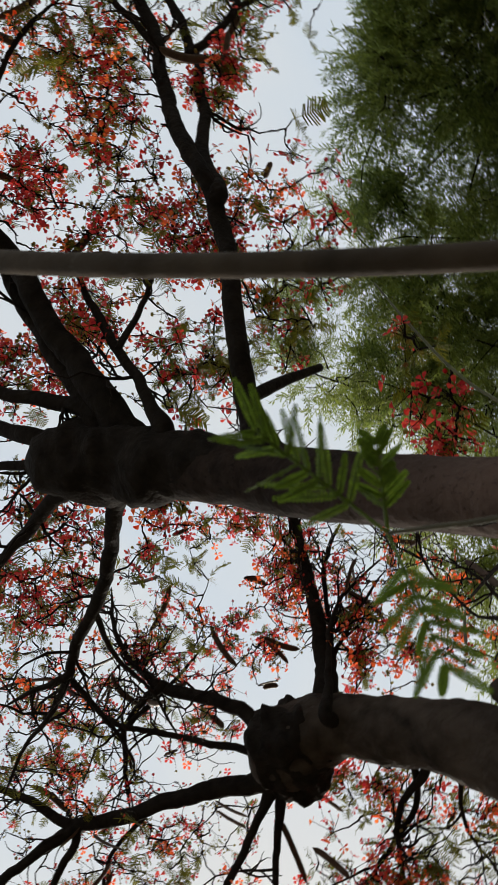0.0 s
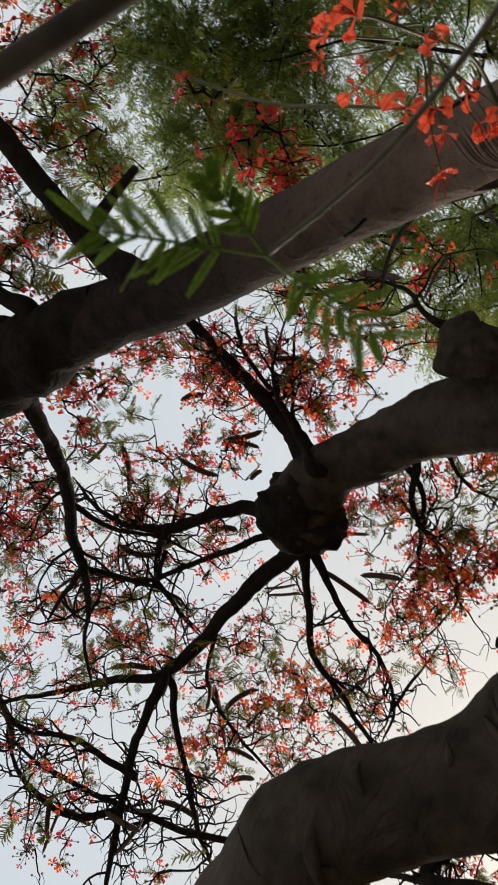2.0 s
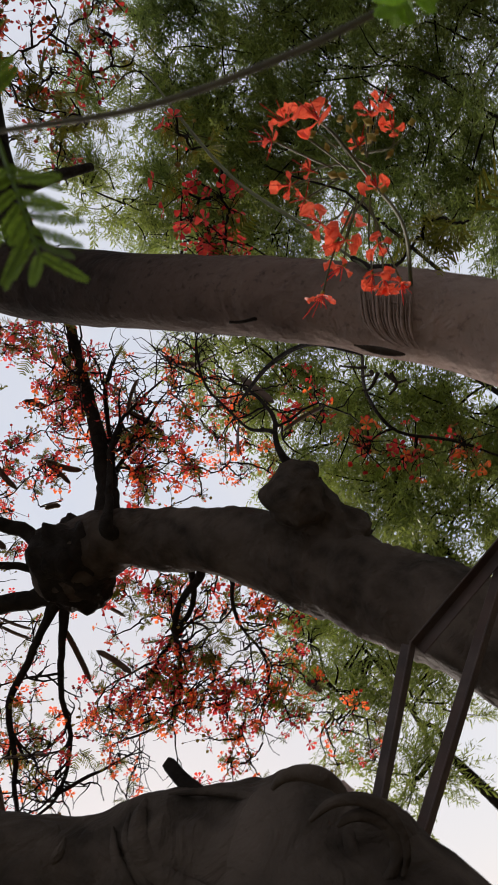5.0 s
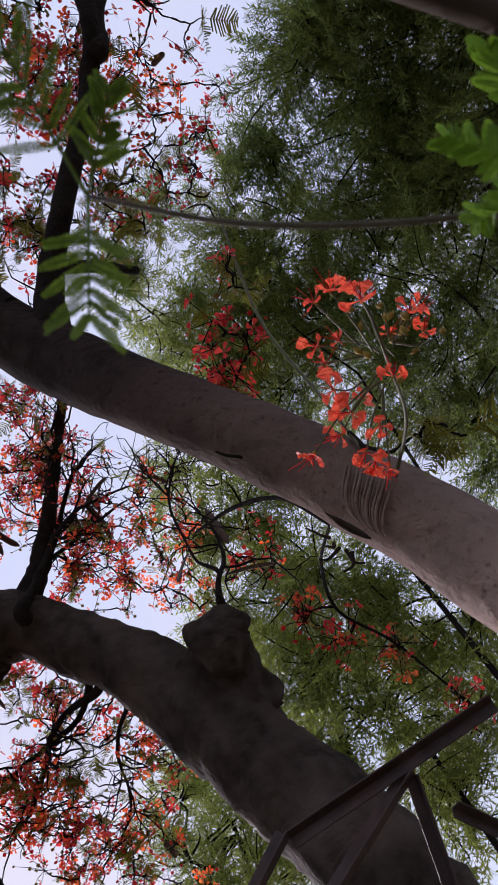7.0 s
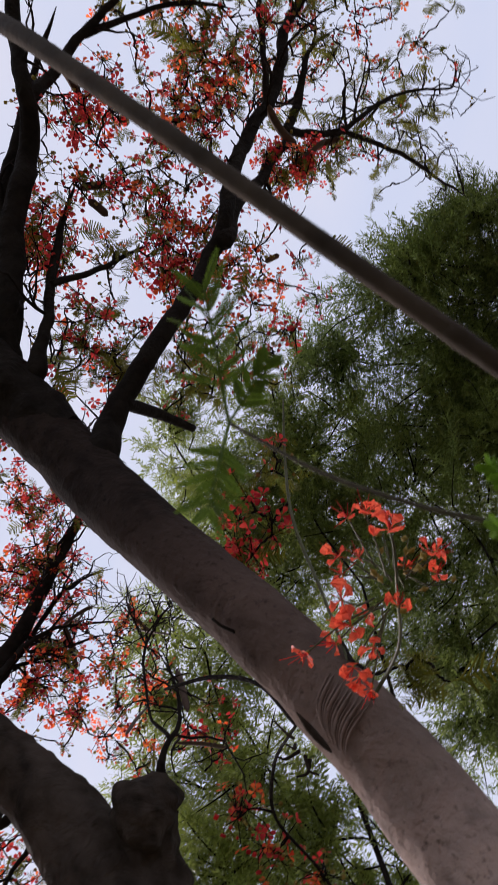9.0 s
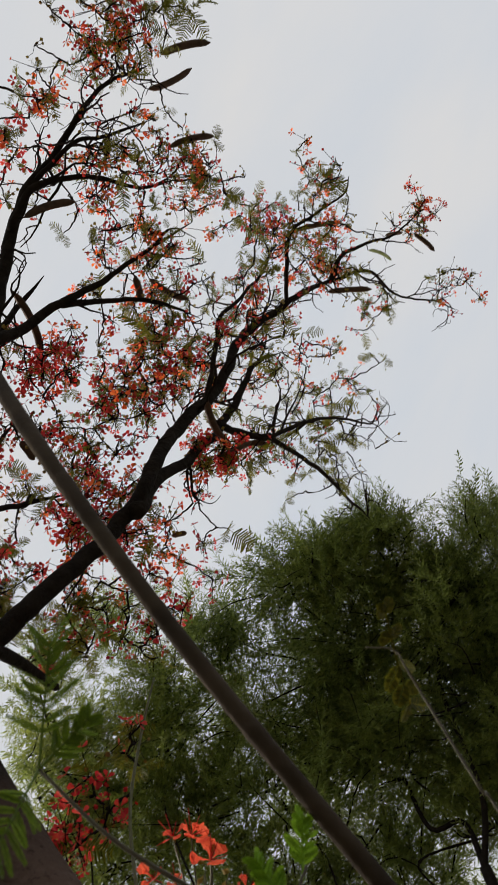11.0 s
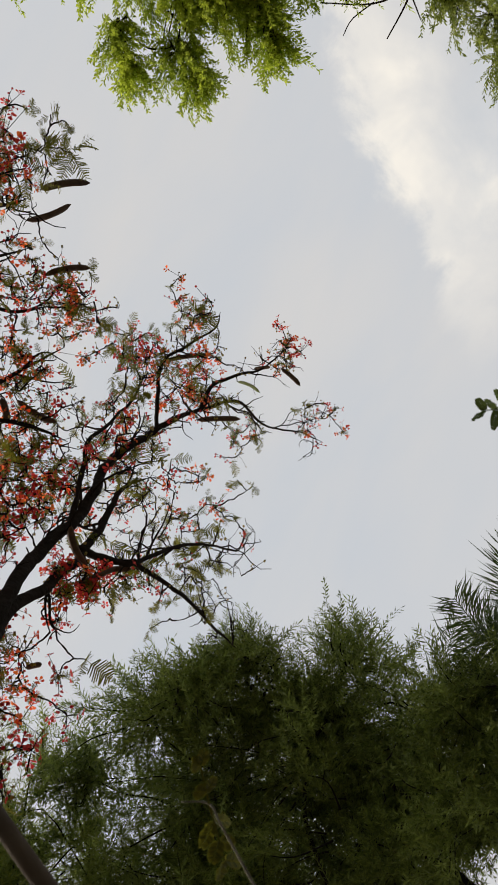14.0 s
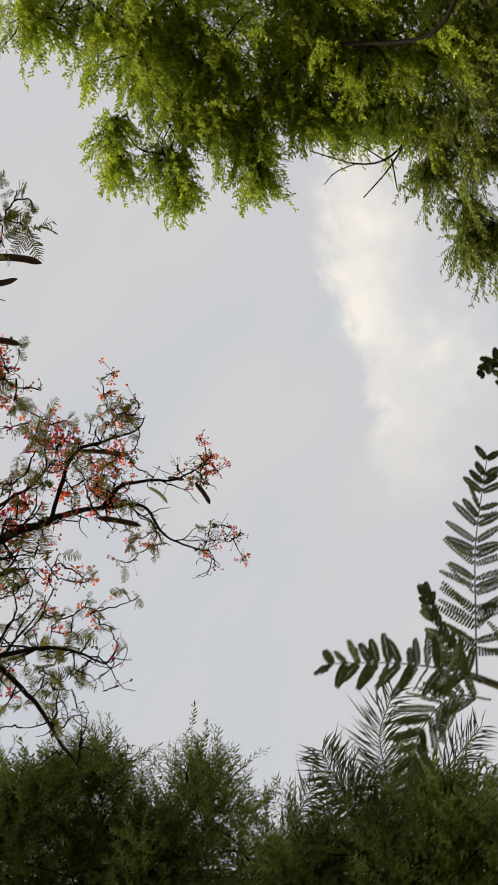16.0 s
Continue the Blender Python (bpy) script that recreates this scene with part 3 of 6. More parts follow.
tree_a.limb((-0.375, 1.867, 4.819, 0.0846), (-0.353, 1.614, 5.122, 0.0721), (-0.321, 1.401, 5.375, 0.0667), (-0.271, 1.212, 5.600, 0.0577), (-0.301, 0.959, 5.652, 0.0518), (-0.355, 0.805, 5.839, 0.0473),
            (-0.413, 0.531, 6.112, 0.0447), (-0.429, 0.280, 6.290, 0.0410), (-0.370, 0.040, 6.458, 0.0317), (-0.294, -0.286, 6.518, 0.0215), (-0.210, -0.486, 6.662, 0.0184), (-0.040, -0.660, 6.725, 0.0131))
tree_a.limb((-0.302, 0.988, 5.644, 0.0365), (-0.174, 0.915, 5.900, 0.0320), (-0.040, 0.751, 6.090, 0.0298), (0.111, 0.602, 6.265, 0.0256), (0.261, 0.411, 6.434, 0.0194), (0.547, 0.068, 6.734, 0.0150))
tree_a.limb((-0.427, 0.447, 6.122, 0.0265), (-0.402, 0.241, 6.295, 0.0256), (-0.170, 0.071, 6.466, 0.0211), (0.145, 0.006, 6.616, 0.0163), (0.371, -0.139, 6.754, 0.0112))
tree_a.limb((-0.038, 0.756, 6.089, 0.0232), (0.166, 0.681, 6.250, 0.0188), (0.485, 0.576, 6.394, 0.0176), (0.790, 0.590, 6.503, 0.0109))
tree_a.limb((-0.434, 0.297, 6.288, 0.0205), (-0.300, -0.059, 6.465, 0.0176), (-0.117, -0.200, 6.620, 0.0145), (0.096, -0.402, 6.761, 0.0093))
tree_a.limb((-0.446, 1.827, 4.918, 0.0654), (-0.416, 1.576, 5.295, 0.0528), (-0.406, 1.413, 5.522, 0.0461), (-0.360, 1.260, 5.734, 0.0389), (-0.287, 0.973, 6.123, 0.0288), (-0.190, 0.701, 6.479, 0.0171))
tree_a.limb((-0.227, 1.889, 4.647, 0.0491), (-0.193, 1.821, 4.778, 0.0351), (-0.167, 1.733, 4.998, 0.0314), (-0.155, 1.635, 5.294, 0.0305), (-0.121, 1.532, 5.500, 0.0260), (-0.062, 1.435, 5.856, 0.0124))
tree_a.limb((-0.163, 1.684, 5.106, 0.0187), (-0.014, 1.692, 5.274, 0.0181), (0.140, 1.688, 5.439, 0.0173), (0.341, 1.638, 5.612, 0.0105))
tree_a.limb((-0.336, 1.896, 4.807, 0.0641), (-0.501, 1.732, 5.045, 0.0481), (-0.739, 1.595, 5.314, 0.0425), (-0.991, 1.453, 5.719, 0.0310), (-1.190, 1.283, 6.204, 0.0171))
tree_a.limb((-0.599, 1.867, 4.956, 0.0801), (-0.719, 1.760, 5.073, 0.0599), (-0.846, 1.704, 5.240, 0.0510), (-1.139, 1.565, 5.637, 0.0372), (-1.508, 1.523, 6.031, 0.0171))
tree_a.limb((-0.675, 1.907, 4.917, 0.0534), (-0.817, 1.876, 5.075, 0.0361), (-0.969, 1.842, 5.226, 0.0317), (-1.440, 1.801, 5.607, 0.0192))
tree_a.limb((-0.677, 1.979, 4.874, 0.0668), (-0.783, 2.000, 4.925, 0.0518), (-1.016, 2.108, 5.063, 0.0461), (-1.317, 2.225, 5.160, 0.0365), (-1.811, 2.413, 5.291, 0.0199))
tree_a.limb((-0.493, 2.025, 4.703, 0.0590), (-0.614, 2.143, 4.783, 0.0481), (-0.792, 2.361, 4.867, 0.0453), (-1.083, 2.647, 4.948, 0.0426), (-1.409, 2.889, 5.026, 0.0391), (-1.591, 3.026, 5.033, 0.0336), (-1.846, 3.196, 5.069, 0.0247), (-2.127, 3.330, 5.112, 0.0184), (-2.453, 3.500, 5.070, 0.0135))
tree_a.limb((-1.535, 2.977, 4.997, 0.0265), (-1.765, 2.995, 5.078, 0.0205), (-2.001, 3.001, 5.154, 0.0141))
tree_a.limb((-1.156, 2.721, 4.962, 0.0186), (-1.288, 3.103, 4.993, 0.0166), (-1.331, 3.522, 5.000, 0.0141), (-1.442, 3.987, 4.895, 0.0112))
tree_a.limb((-1.562, 3.052, 5.024, 0.0202), (-1.570, 3.298, 4.895, 0.0171), (-1.613, 3.565, 4.819, 0.0141), (-1.709, 3.760, 4.783, 0.0091))
tree_a.wood("stub", [(0.162, 1.877, 4.397, 0.0299), (0.328, 2.028, 4.554, 0.0258), (0.518, 2.193, 4.690, 0.0196)], label="short broken dead branch stub")
tree_a.wood("twig", [(0.516, 1.949, 3.116, 0.0077), (0.459, 1.899, 3.146, 0.0068), (0.402, 1.866, 3.154, 0.0050), (0.371, 1.844, 3.164, 0.0041)], sides=6)
tree_a.wood("twig", [(0.622, 2.057, 2.930, 0.0060), (0.585, 2.238, 3.222, 0.0087), (0.485, 2.477, 3.444, 0.0085), (0.347, 2.756, 3.611, 0.0059)], sides=6)
tree_a.wood("twig", [(0.733, 1.798, 2.954, 0.0048), (0.763, 1.891, 3.311, 0.0054), (0.756, 1.920, 3.714, 0.0061), (0.804, 1.906, 4.101, 0.0056), (0.868, 1.871, 4.474, 0.0037)], sides=6, mat=TWIG_GREEN)


FOLD_A = [((0.706, 1.818, 2.964, 0.0056), (0.771, 1.822, 2.829, 0.0055)), ((0.662, 1.827, 2.912, 0.0071), (0.735, 1.829, 2.794, 0.0070)), ((0.634, 1.854, 2.871, 0.0079), (0.701, 1.855, 2.762, 0.0077)), ((0.632, 1.883, 2.831, 0.0071), (0.687, 1.890, 2.735, 0.0070)), ((0.647, 1.904, 2.787, 0.0047), (0.690, 1.909, 2.707, 0.0047))]
for k in range(13):
    s = k / 12.0
    wave = 6 * math.sin(k * 2.1)
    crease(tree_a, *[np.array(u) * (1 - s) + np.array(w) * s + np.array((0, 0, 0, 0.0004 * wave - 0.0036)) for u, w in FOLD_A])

tree_a.wood("twig", [(0.622, 2.057, 2.930, 0.0051), (0.661, 2.501, 3.081, 0.0061), (0.762, 2.970, 3.147, 0.0070), (0.982, 3.279, 3.095, 0.0064), (1.148, 3.469, 2.921, 0.0053), (1.261, 3.629, 2.837, 0.0042)], sides=6)

tree_a.wood("twig", [(0.538, 1.860, 2.755, 0.0055), (0.520, 1.843, 2.756, 0.0042), (0.482, 1.817, 2.782, 0.0028)], sides=6, mat=BARK_DARK, nodes=False)
tree_a.wood("twig", [(0.555, 1.881, 2.730, 0.0055), (0.512, 1.887, 2.713, 0.0042), (0.489, 1.882, 2.720, 0.0028)], sides=6, mat=BARK_DARK, nodes=False)
tree_a.wood("twig", [(0.581, 1.892, 2.712, 0.0055), (0.570, 1.908, 2.682, 0.0042), (0.539, 1.914, 2.676, 0.0028)], sides=6, mat=BARK_DARK, nodes=False)
tree_a.wood("twig", [(0.568, 1.887, 2.721, 0.0055), (0.573, 1.899, 2.684, 0.0042), (0.598, 1.902, 2.670, 0.0028)], sides=6, mat=BARK_DARK, nodes=False)
tree_a.wood("twig", [(0.543, 1.871, 2.743, 0.0055), (0.536, 1.868, 2.729, 0.0042), (0.509, 1.855, 2.739, 0.0028)], sides=6, mat=BARK_DARK, nodes=False)
tree_a.wood("knot", [(0.545, 1.802, 2.793, 0.003), (0.562, 1.816, 2.774, 0.010), (0.592, 1.838, 2.745, 0.013), (0.618, 1.855, 2.722, 0.009), (0.634, 1.864, 2.709, 0.003)], sides=18, lumps=0.9, mat=BARK_DARK, label="rough dark burr with dry twigs", nodes=False)

# flame tree B: the knotted fork
TRUNK_B = [(0.639, 4.324, 2.659, 0.2865), (0.425, 4.368, 3.126, 0.2644), (0.255, 4.389, 3.512, 0.2649), (-0.046, 4.392, 4.022, 0.2170), (-0.275, 4.42, 4.31, 0.2034), (-0.515, 4.453, 4.567, 0.1963),
           (-0.780, 4.472, 4.749, 0.2307), (-1.036, 4.546, 4.830, 0.2668), (-1.171, 4.641, 4.912, 0.1827)]
BASE_B = grounded(TRUNK_B, 0.45)
tree_b = FlameTree((BASE_B[0][0], BASE_B[0][1], 0), "flame tree with a swollen knotted fork and dark crooked limbs")
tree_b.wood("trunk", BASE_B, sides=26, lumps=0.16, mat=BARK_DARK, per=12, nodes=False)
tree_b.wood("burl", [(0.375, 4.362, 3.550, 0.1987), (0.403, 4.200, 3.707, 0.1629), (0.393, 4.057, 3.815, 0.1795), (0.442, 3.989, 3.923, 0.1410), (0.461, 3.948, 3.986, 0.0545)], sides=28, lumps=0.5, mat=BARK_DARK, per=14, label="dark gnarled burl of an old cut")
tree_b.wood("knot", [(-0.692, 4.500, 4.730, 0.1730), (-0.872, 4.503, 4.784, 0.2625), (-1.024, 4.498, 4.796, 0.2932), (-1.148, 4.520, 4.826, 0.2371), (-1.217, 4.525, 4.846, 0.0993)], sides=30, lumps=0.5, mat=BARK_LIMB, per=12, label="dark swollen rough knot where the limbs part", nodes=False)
tree_b.limb((0.459, 3.965, 3.958, 0.0352), (0.482, 3.897, 4.061, 0.0208), (0.583, 3.925, 4.267, 0.0166), (0.594, 3.929, 4.515, 0.0137), (0.519, 4.029, 4.887, 0.0091))
tree_b.limb((0.515, 3.906, 4.177, 0.0163), (0.436, 4.015, 4.430, 0.0103), (0.440, 4.040, 4.885, 0.0109), (0.527, 4.011, 5.134, 0.0093), (0.463, 3.968, 5.407, 0.0058))
tree_b.limb((-0.671, 4.471, 4.778, 0.1154), (-0.488, 4.388, 5.054, 0.0741), (-0.308, 4.313, 5.406, 0.0641), (-0.148, 4.197, 5.764, 0.0555), (0.009, 4.035, 6.131, 0.0464), (0.154, 3.802, 6.615, 0.0307), (0.237, 3.603, 7.121, 0.0184))
tree_b.limb((-0.527, 4.422, 5.004, 0.0234), (-0.357, 4.498, 5.176, 0.0200), (0.065, 4.588, 5.447, 0.0146), (0.266, 4.668, 5.579, 0.0085))
tree_b.limb((-0.466, 4.427, 5.006, 0.0312), (-0.280, 4.451, 5.363, 0.0244), (-0.063, 4.353, 5.713, 0.0187), (0.248, 4.442, 6.050, 0.0131))
tree_b.limb((-0.970, 4.523, 4.884, 0.0988), (-1.084, 4.444, 5.082, 0.0681), (-1.199, 4.352, 5.281, 0.0609), (-1.489, 4.254, 5.635, 0.0549), (-1.644, 4.195, 5.967, 0.0394), (-1.653, 4.087, 6.276, 0.0269), (-1.525, 4.037, 6.666, 0.0186))
tree_b.limb((-1.509, 4.222, 5.661, 0.0380), (-1.748, 4.292, 5.713, 0.0303), (-1.992, 4.405, 5.707, 0.0222), (-2.153, 4.722, 5.621, 0.0138))
tree_b.limb((-1.092, 4.596, 4.736, 0.1186), (-1.296, 4.594, 4.793, 0.0801), (-1.565, 4.514, 4.917, 0.0731), (-1.848, 4.429, 5.013, 0.0658), (-2.240, 4.360, 5.120, 0.0612), (-2.471, 4.278, 5.205, 0.0577), (-2.790, 4.264, 5.239, 0.0504), (-3.226, 4.233, 5.164, 0.0449), (-3.749, 4.227, 5.053, 0.0372), (-4.358, 4.304, 4.963, 0.0197))
tree_b.limb((-2.463, 4.292, 5.193, 0.0470), (-2.588, 4.168, 5.375, 0.0389), (-2.771, 4.052, 5.612, 0.0332), (-3.044, 3.866, 5.943, 0.0276), (-3.342, 3.692, 6.319, 0.0168))
tree_b.limb((-1.202, 4.659, 4.753, 0.0601), (-1.377, 4.660, 4.673, 0.0381), (-1.589, 4.734, 4.591, 0.0325), (-1.914, 4.865, 4.474, 0.0292), (-2.132, 5.071, 4.260, 0.0256), (-2.459, 5.340, 3.938, 0.0199), (-2.744, 5.585, 3.626, 0.0161), (-3.060, 5.890, 3.235, 0.0096))
tree_b.limb((-1.209, 4.695, 4.694, 0.0441), (-1.390, 4.813, 4.567, 0.0304), (-1.605, 5.008, 4.422, 0.0271), (-1.820, 5.240, 4.168, 0.0235), (-2.111, 5.383, 3.990, 0.0175), (-2.460, 5.408, 3.986, 0.0112))
tree_b.limb((-2.075, 5.320, 3.968, 0.0173), (-1.799, 5.509, 3.967, 0.0131), (-1.526, 5.745, 4.005, 0.0090))
tree_b.limb((-2.510, 4.307, 5.141, 0.0320), (-2.781, 4.353, 5.001, 0.0281), (-3.138, 4.475, 4.788, 0.0266), (-3.499, 4.629, 4.631, 0.0230), (-3.885, 4.873, 4.417, 0.0168), (-4.413, 5.081, 4.387, 0.0103))
tree_b.limb((-1.118, 4.601, 4.870, 0.0320), (-1.552, 4.425, 5.308, 0.0271), (-1.908, 4.232, 5.598, 0.0256), (-2.052, 4.161, 5.937, 0.0222), (-2.171, 4.100, 6.261, 0.0161))
tree_b.limb((-1.905, 4.238, 5.593, 0.0235), (-2.105, 4.473, 5.460, 0.0197), (-2.277, 4.708, 5.323, 0.0135))
tree_b.limb((-1.846, 4.257, 5.601, 0.0256), (-1.484, 4.422, 5.808, 0.0197), (-1.172, 4.535, 6.014, 0.0135))
tree_b.limb((-2.057, 4.486, 5.092, 0.0190), (-2.466, 4.543, 5.004, 0.0173), (-2.780, 4.829, 4.764, 0.0179), (-3.059, 5.167, 4.401, 0.0139))
tree_b.limb((-3.246, 4.246, 5.128, 0.0314), (-3.237, 4.038, 5.629, 0.0276), (-3.342, 3.826, 5.982, 0.0235), (-3.179, 3.751, 6.389, 0.0144))
tree_b.limb((-3.121, 4.982, 3.690, 0.0328), (-3.265, 4.864, 4.163, 0.0314), (-3.482, 4.627, 4.654, 0.0322), (-3.585, 4.399, 5.162, 0.0305), (-3.626, 4.119, 5.707, 0.0264), (-3.584, 3.928, 6.164, 0.0197))
tree_b.limb((-3.539, 4.225, 5.140, 0.0322), (-3.737, 4.054, 5.405, 0.0305), (-3.718, 3.918, 5.818, 0.0264), (-3.534, 3.890, 6.237, 0.0197))
tree_b.limb((-0.612, 4.205, 4.603, 0.0469), (-0.520, 4.224, 4.771, 0.0332), (-0.413, 4.260, 4.982, 0.0265), (-0.252, 4.328, 5.265, 0.0217), (0.061, 4.439, 5.486, 0.0144), (0.447, 4.487, 5.518, 0.0083))
tree_b.limb((-0.319, 4.450, 4.345, 0.0363), (-0.482, 4.855, 4.229, 0.0250), (-0.732, 5.091, 4.212, 0.0240), (-1.013, 5.293, 4.224, 0.0208), (-1.293, 5.432, 4.165, 0.0128))
tree_b.limb((-0.377, 4.705, 4.217, 0.0299), (-0.682, 4.926, 4.214, 0.0234), (-0.899, 5.222, 4.051, 0.0203), (-1.174, 5.404, 3.886, 0.0146), (-1.740, 5.494, 4.091, 0.0088))
tree_b.limb((-0.203, 4.643, 4.037, 0.0182), (-0.370, 5.004, 3.957, 0.0135), (-0.444, 5.430, 3.703, 0.0122), (-0.825, 5.771, 3.505, 0.0107))

# flame tree C: the thick trunk close by
TRUNK_C = [(-0.390, 2.290, 1.891, 0.2710), (-0.461, 2.341, 1.976, 0.2724), (-0.570, 2.370, 2.095, 0.2690), (-0.702, 2.355, 2.197, 0.2574), (-0.821, 2.322, 2.277, 0.2239), (-0.912, 2.278, 2.349, 0.1849), (-1.026, 2.220, 2.453, 0.1785), (-1.141, 2.151, 2.551, 0.1718), (-1.266, 2.075, 2.659, 0.1795),
           (-1.366, 2.062, 2.640, 0.2021), (-1.542, 2.025, 2.687, 0.1901), (-1.796, 2.054, 2.692, 0.1725)]
BASE_C = grounded(TRUNK_C, 0.35, 1.2)
tree_c = FlameTree((BASE_C[0][0], BASE_C[0][1], 0), "thick grey flame tree trunk with bark folds and knots")
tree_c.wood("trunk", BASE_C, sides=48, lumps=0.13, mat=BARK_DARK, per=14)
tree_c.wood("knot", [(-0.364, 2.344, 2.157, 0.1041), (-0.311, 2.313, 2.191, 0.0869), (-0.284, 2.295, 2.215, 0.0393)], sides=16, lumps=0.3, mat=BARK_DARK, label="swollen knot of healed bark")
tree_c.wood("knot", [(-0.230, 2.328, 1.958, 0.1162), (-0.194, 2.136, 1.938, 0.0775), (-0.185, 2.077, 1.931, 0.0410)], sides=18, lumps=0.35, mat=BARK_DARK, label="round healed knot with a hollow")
tree_c.wood("stub", [(-0.528, 2.331, 2.351, 0.0248), (-0.539, 2.311, 2.399, 0.0215), (-0.546, 2.306, 2.450, 0.0200), (-0.550, 2.299, 2.466, 0.0142)], sides=12, lumps=0.1, label="short cut twig stub")
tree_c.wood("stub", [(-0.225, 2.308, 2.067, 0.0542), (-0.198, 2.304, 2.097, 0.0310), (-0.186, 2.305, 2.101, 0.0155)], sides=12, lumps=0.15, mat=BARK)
tree_c.limb((-1.678, 2.052, 2.696, 0.1284), (-2.088, 2.124, 2.863, 0.1009), (-2.665, 2.277, 3.136, 0.0801), (-3.328, 2.435, 3.574, 0.0401))
tree_c.limb((-1.783, 2.064, 2.695, 0.1218), (-2.216, 2.336, 2.628, 0.0940), (-2.858, 2.798, 2.586, 0.0433))


crease(tree_c, (-0.613, 2.210, 2.390, 0.0144), (-0.639, 2.147, 2.336, 0.0187), (-0.658, 2.111, 2.263, 0.0198), (-0.637, 2.102, 2.172, 0.0194), (-0.557, 2.094, 2.064, 0.0188), (-0.456, 2.047, 1.988, 0.0139))
crease(tree_c, (-0.704, 2.142, 2.364, 0.0079), (-0.720, 2.109, 2.288, 0.0108), (-0.715, 2.098, 2.197, 0.0106), (-0.710, 2.103, 2.141, 0.0075))
crease(tree_c, (-0.657, 2.168, 2.374, 0.0079), (-0.683, 2.119, 2.306, 0.0108), (-0.679, 2.100, 2.213, 0.0105), (-0.652, 2.106, 2.118, 0.0089), (-0.659, 2.114, 2.076, 0.0074))
crease(tree_c, (-0.193, 2.157, 2.020, 0.0115), (-0.234, 2.085, 1.970, 0.0138), (-0.247, 2.063, 1.915, 0.0150), (-0.213, 2.089, 1.864, 0.0123))
crease(tree_c, (-0.217, 2.109, 1.790, 0.0097), (-0.262, 2.069, 1.805, 0.0122), (-0.315, 2.056, 1.783, 0.0108))
crease(tree_c, (-0.458, 2.031, 1.863, 0.0095), (-0.419, 2.023, 1.878, 0.0108), (-0.389, 2.026, 1.842, 0.0108), (-0.423, 2.038, 1.802, 0.0081))
crease(tree_c, (-0.524, 2.078, 2.013, 0.0071), (-0.558, 2.083, 1.966, 0.0086), (-0.586, 2.099, 1.930, 0.0072))
crease(tree_c, (-0.562, 2.208, 2.357, 0.0079), (-0.445, 2.214, 2.274, 0.0108), (-0.359, 2.177, 2.170, 0.0089), (-0.284, 2.107, 2.058, 0.0064))
crease(tree_c, (-0.821, 2.136, 2.423, 0.0066), (-0.846, 2.110, 2.389, 0.0098), (-0.878, 2.096, 2.378, 0.0065))
crease(tree_c, (-0.991, 2.072, 2.601, 0.0085), (-1.021, 2.032, 2.580, 0.0118), (-1.036, 2.014, 2.531, 0.0067))
crease(tree_c, (-1.123, 1.958, 2.603, 0.0101), (-1.176, 1.933, 2.590, 0.0151), (-1.243, 1.924, 2.543, 0.0152), (-1.298, 1.942, 2.491, 0.0103))

# ring scars and clefts near the foot of tree C
crease(tree_c, (-0.416, 2.043, 1.778, 0.0110), (-0.458, 2.049, 1.768, 0.0110), (-0.495, 2.036, 1.787, 0.0110), (-0.506, 2.014, 1.823, 0.0110), (-0.484, 1.994, 1.854, 0.0110), (-0.441, 1.988, 1.863, 0.0110), (-0.404, 2.001, 1.845, 0.0110), (-0.393, 2.023, 1.809, 0.0110), (-0.416, 2.043, 1.778, 0.0110))
crease(tree_c, (-0.430, 2.020, 1.796, 0.0080), (-0.451, 2.022, 1.791, 0.0080), (-0.470, 2.016, 1.800, 0.0080), (-0.475, 2.005, 1.818, 0.0080), (-0.464, 1.995, 1.834, 0.0080), (-0.443, 1.992, 1.838, 0.0080), (-0.424, 1.999, 1.829, 0.0080), (-0.419, 2.010, 1.811, 0.0080), (-0.430, 2.020, 1.796, 0.0080))
crease(tree_c, (-0.224, 1.957, 1.982, 0.0130), (-0.187, 1.960, 1.977, 0.0130), (-0.158, 1.972, 1.958, 0.0130), (-0.143, 1.991, 1.930, 0.0130), (-0.146, 2.011, 1.898, 0.0130), (-0.166, 2.027, 1.872, 0.0130), (-0.199, 2.036, 1.857, 0.0130), (-0.236, 2.036, 1.857, 0.0130))
crease(tree_c, (-0.258, 1.922, 2.017, 0.0110), (-0.211, 1.922, 2.017, 0.0110), (-0.168, 1.933, 2.001, 0.0110), (-0.137, 1.952, 1.972, 0.0110), (-0.122, 1.976, 1.934, 0.0110), (-0.127, 2.002, 1.895, 0.0110), (-0.150, 2.023, 1.860, 0.0110), (-0.187, 2.038, 1.836, 0.0110))
crease(tree_c, (-0.290, 1.938, 2.121, 0.0120), (-0.260, 1.936, 2.124, 0.0120), (-0.228, 1.943, 2.114, 0.0120), (-0.200, 1.957, 2.092, 0.0120), (-0.182, 1.976, 2.064, 0.0120), (-0.178, 1.995, 2.034, 0.0120), (-0.188, 2.010, 2.011, 0.0120))

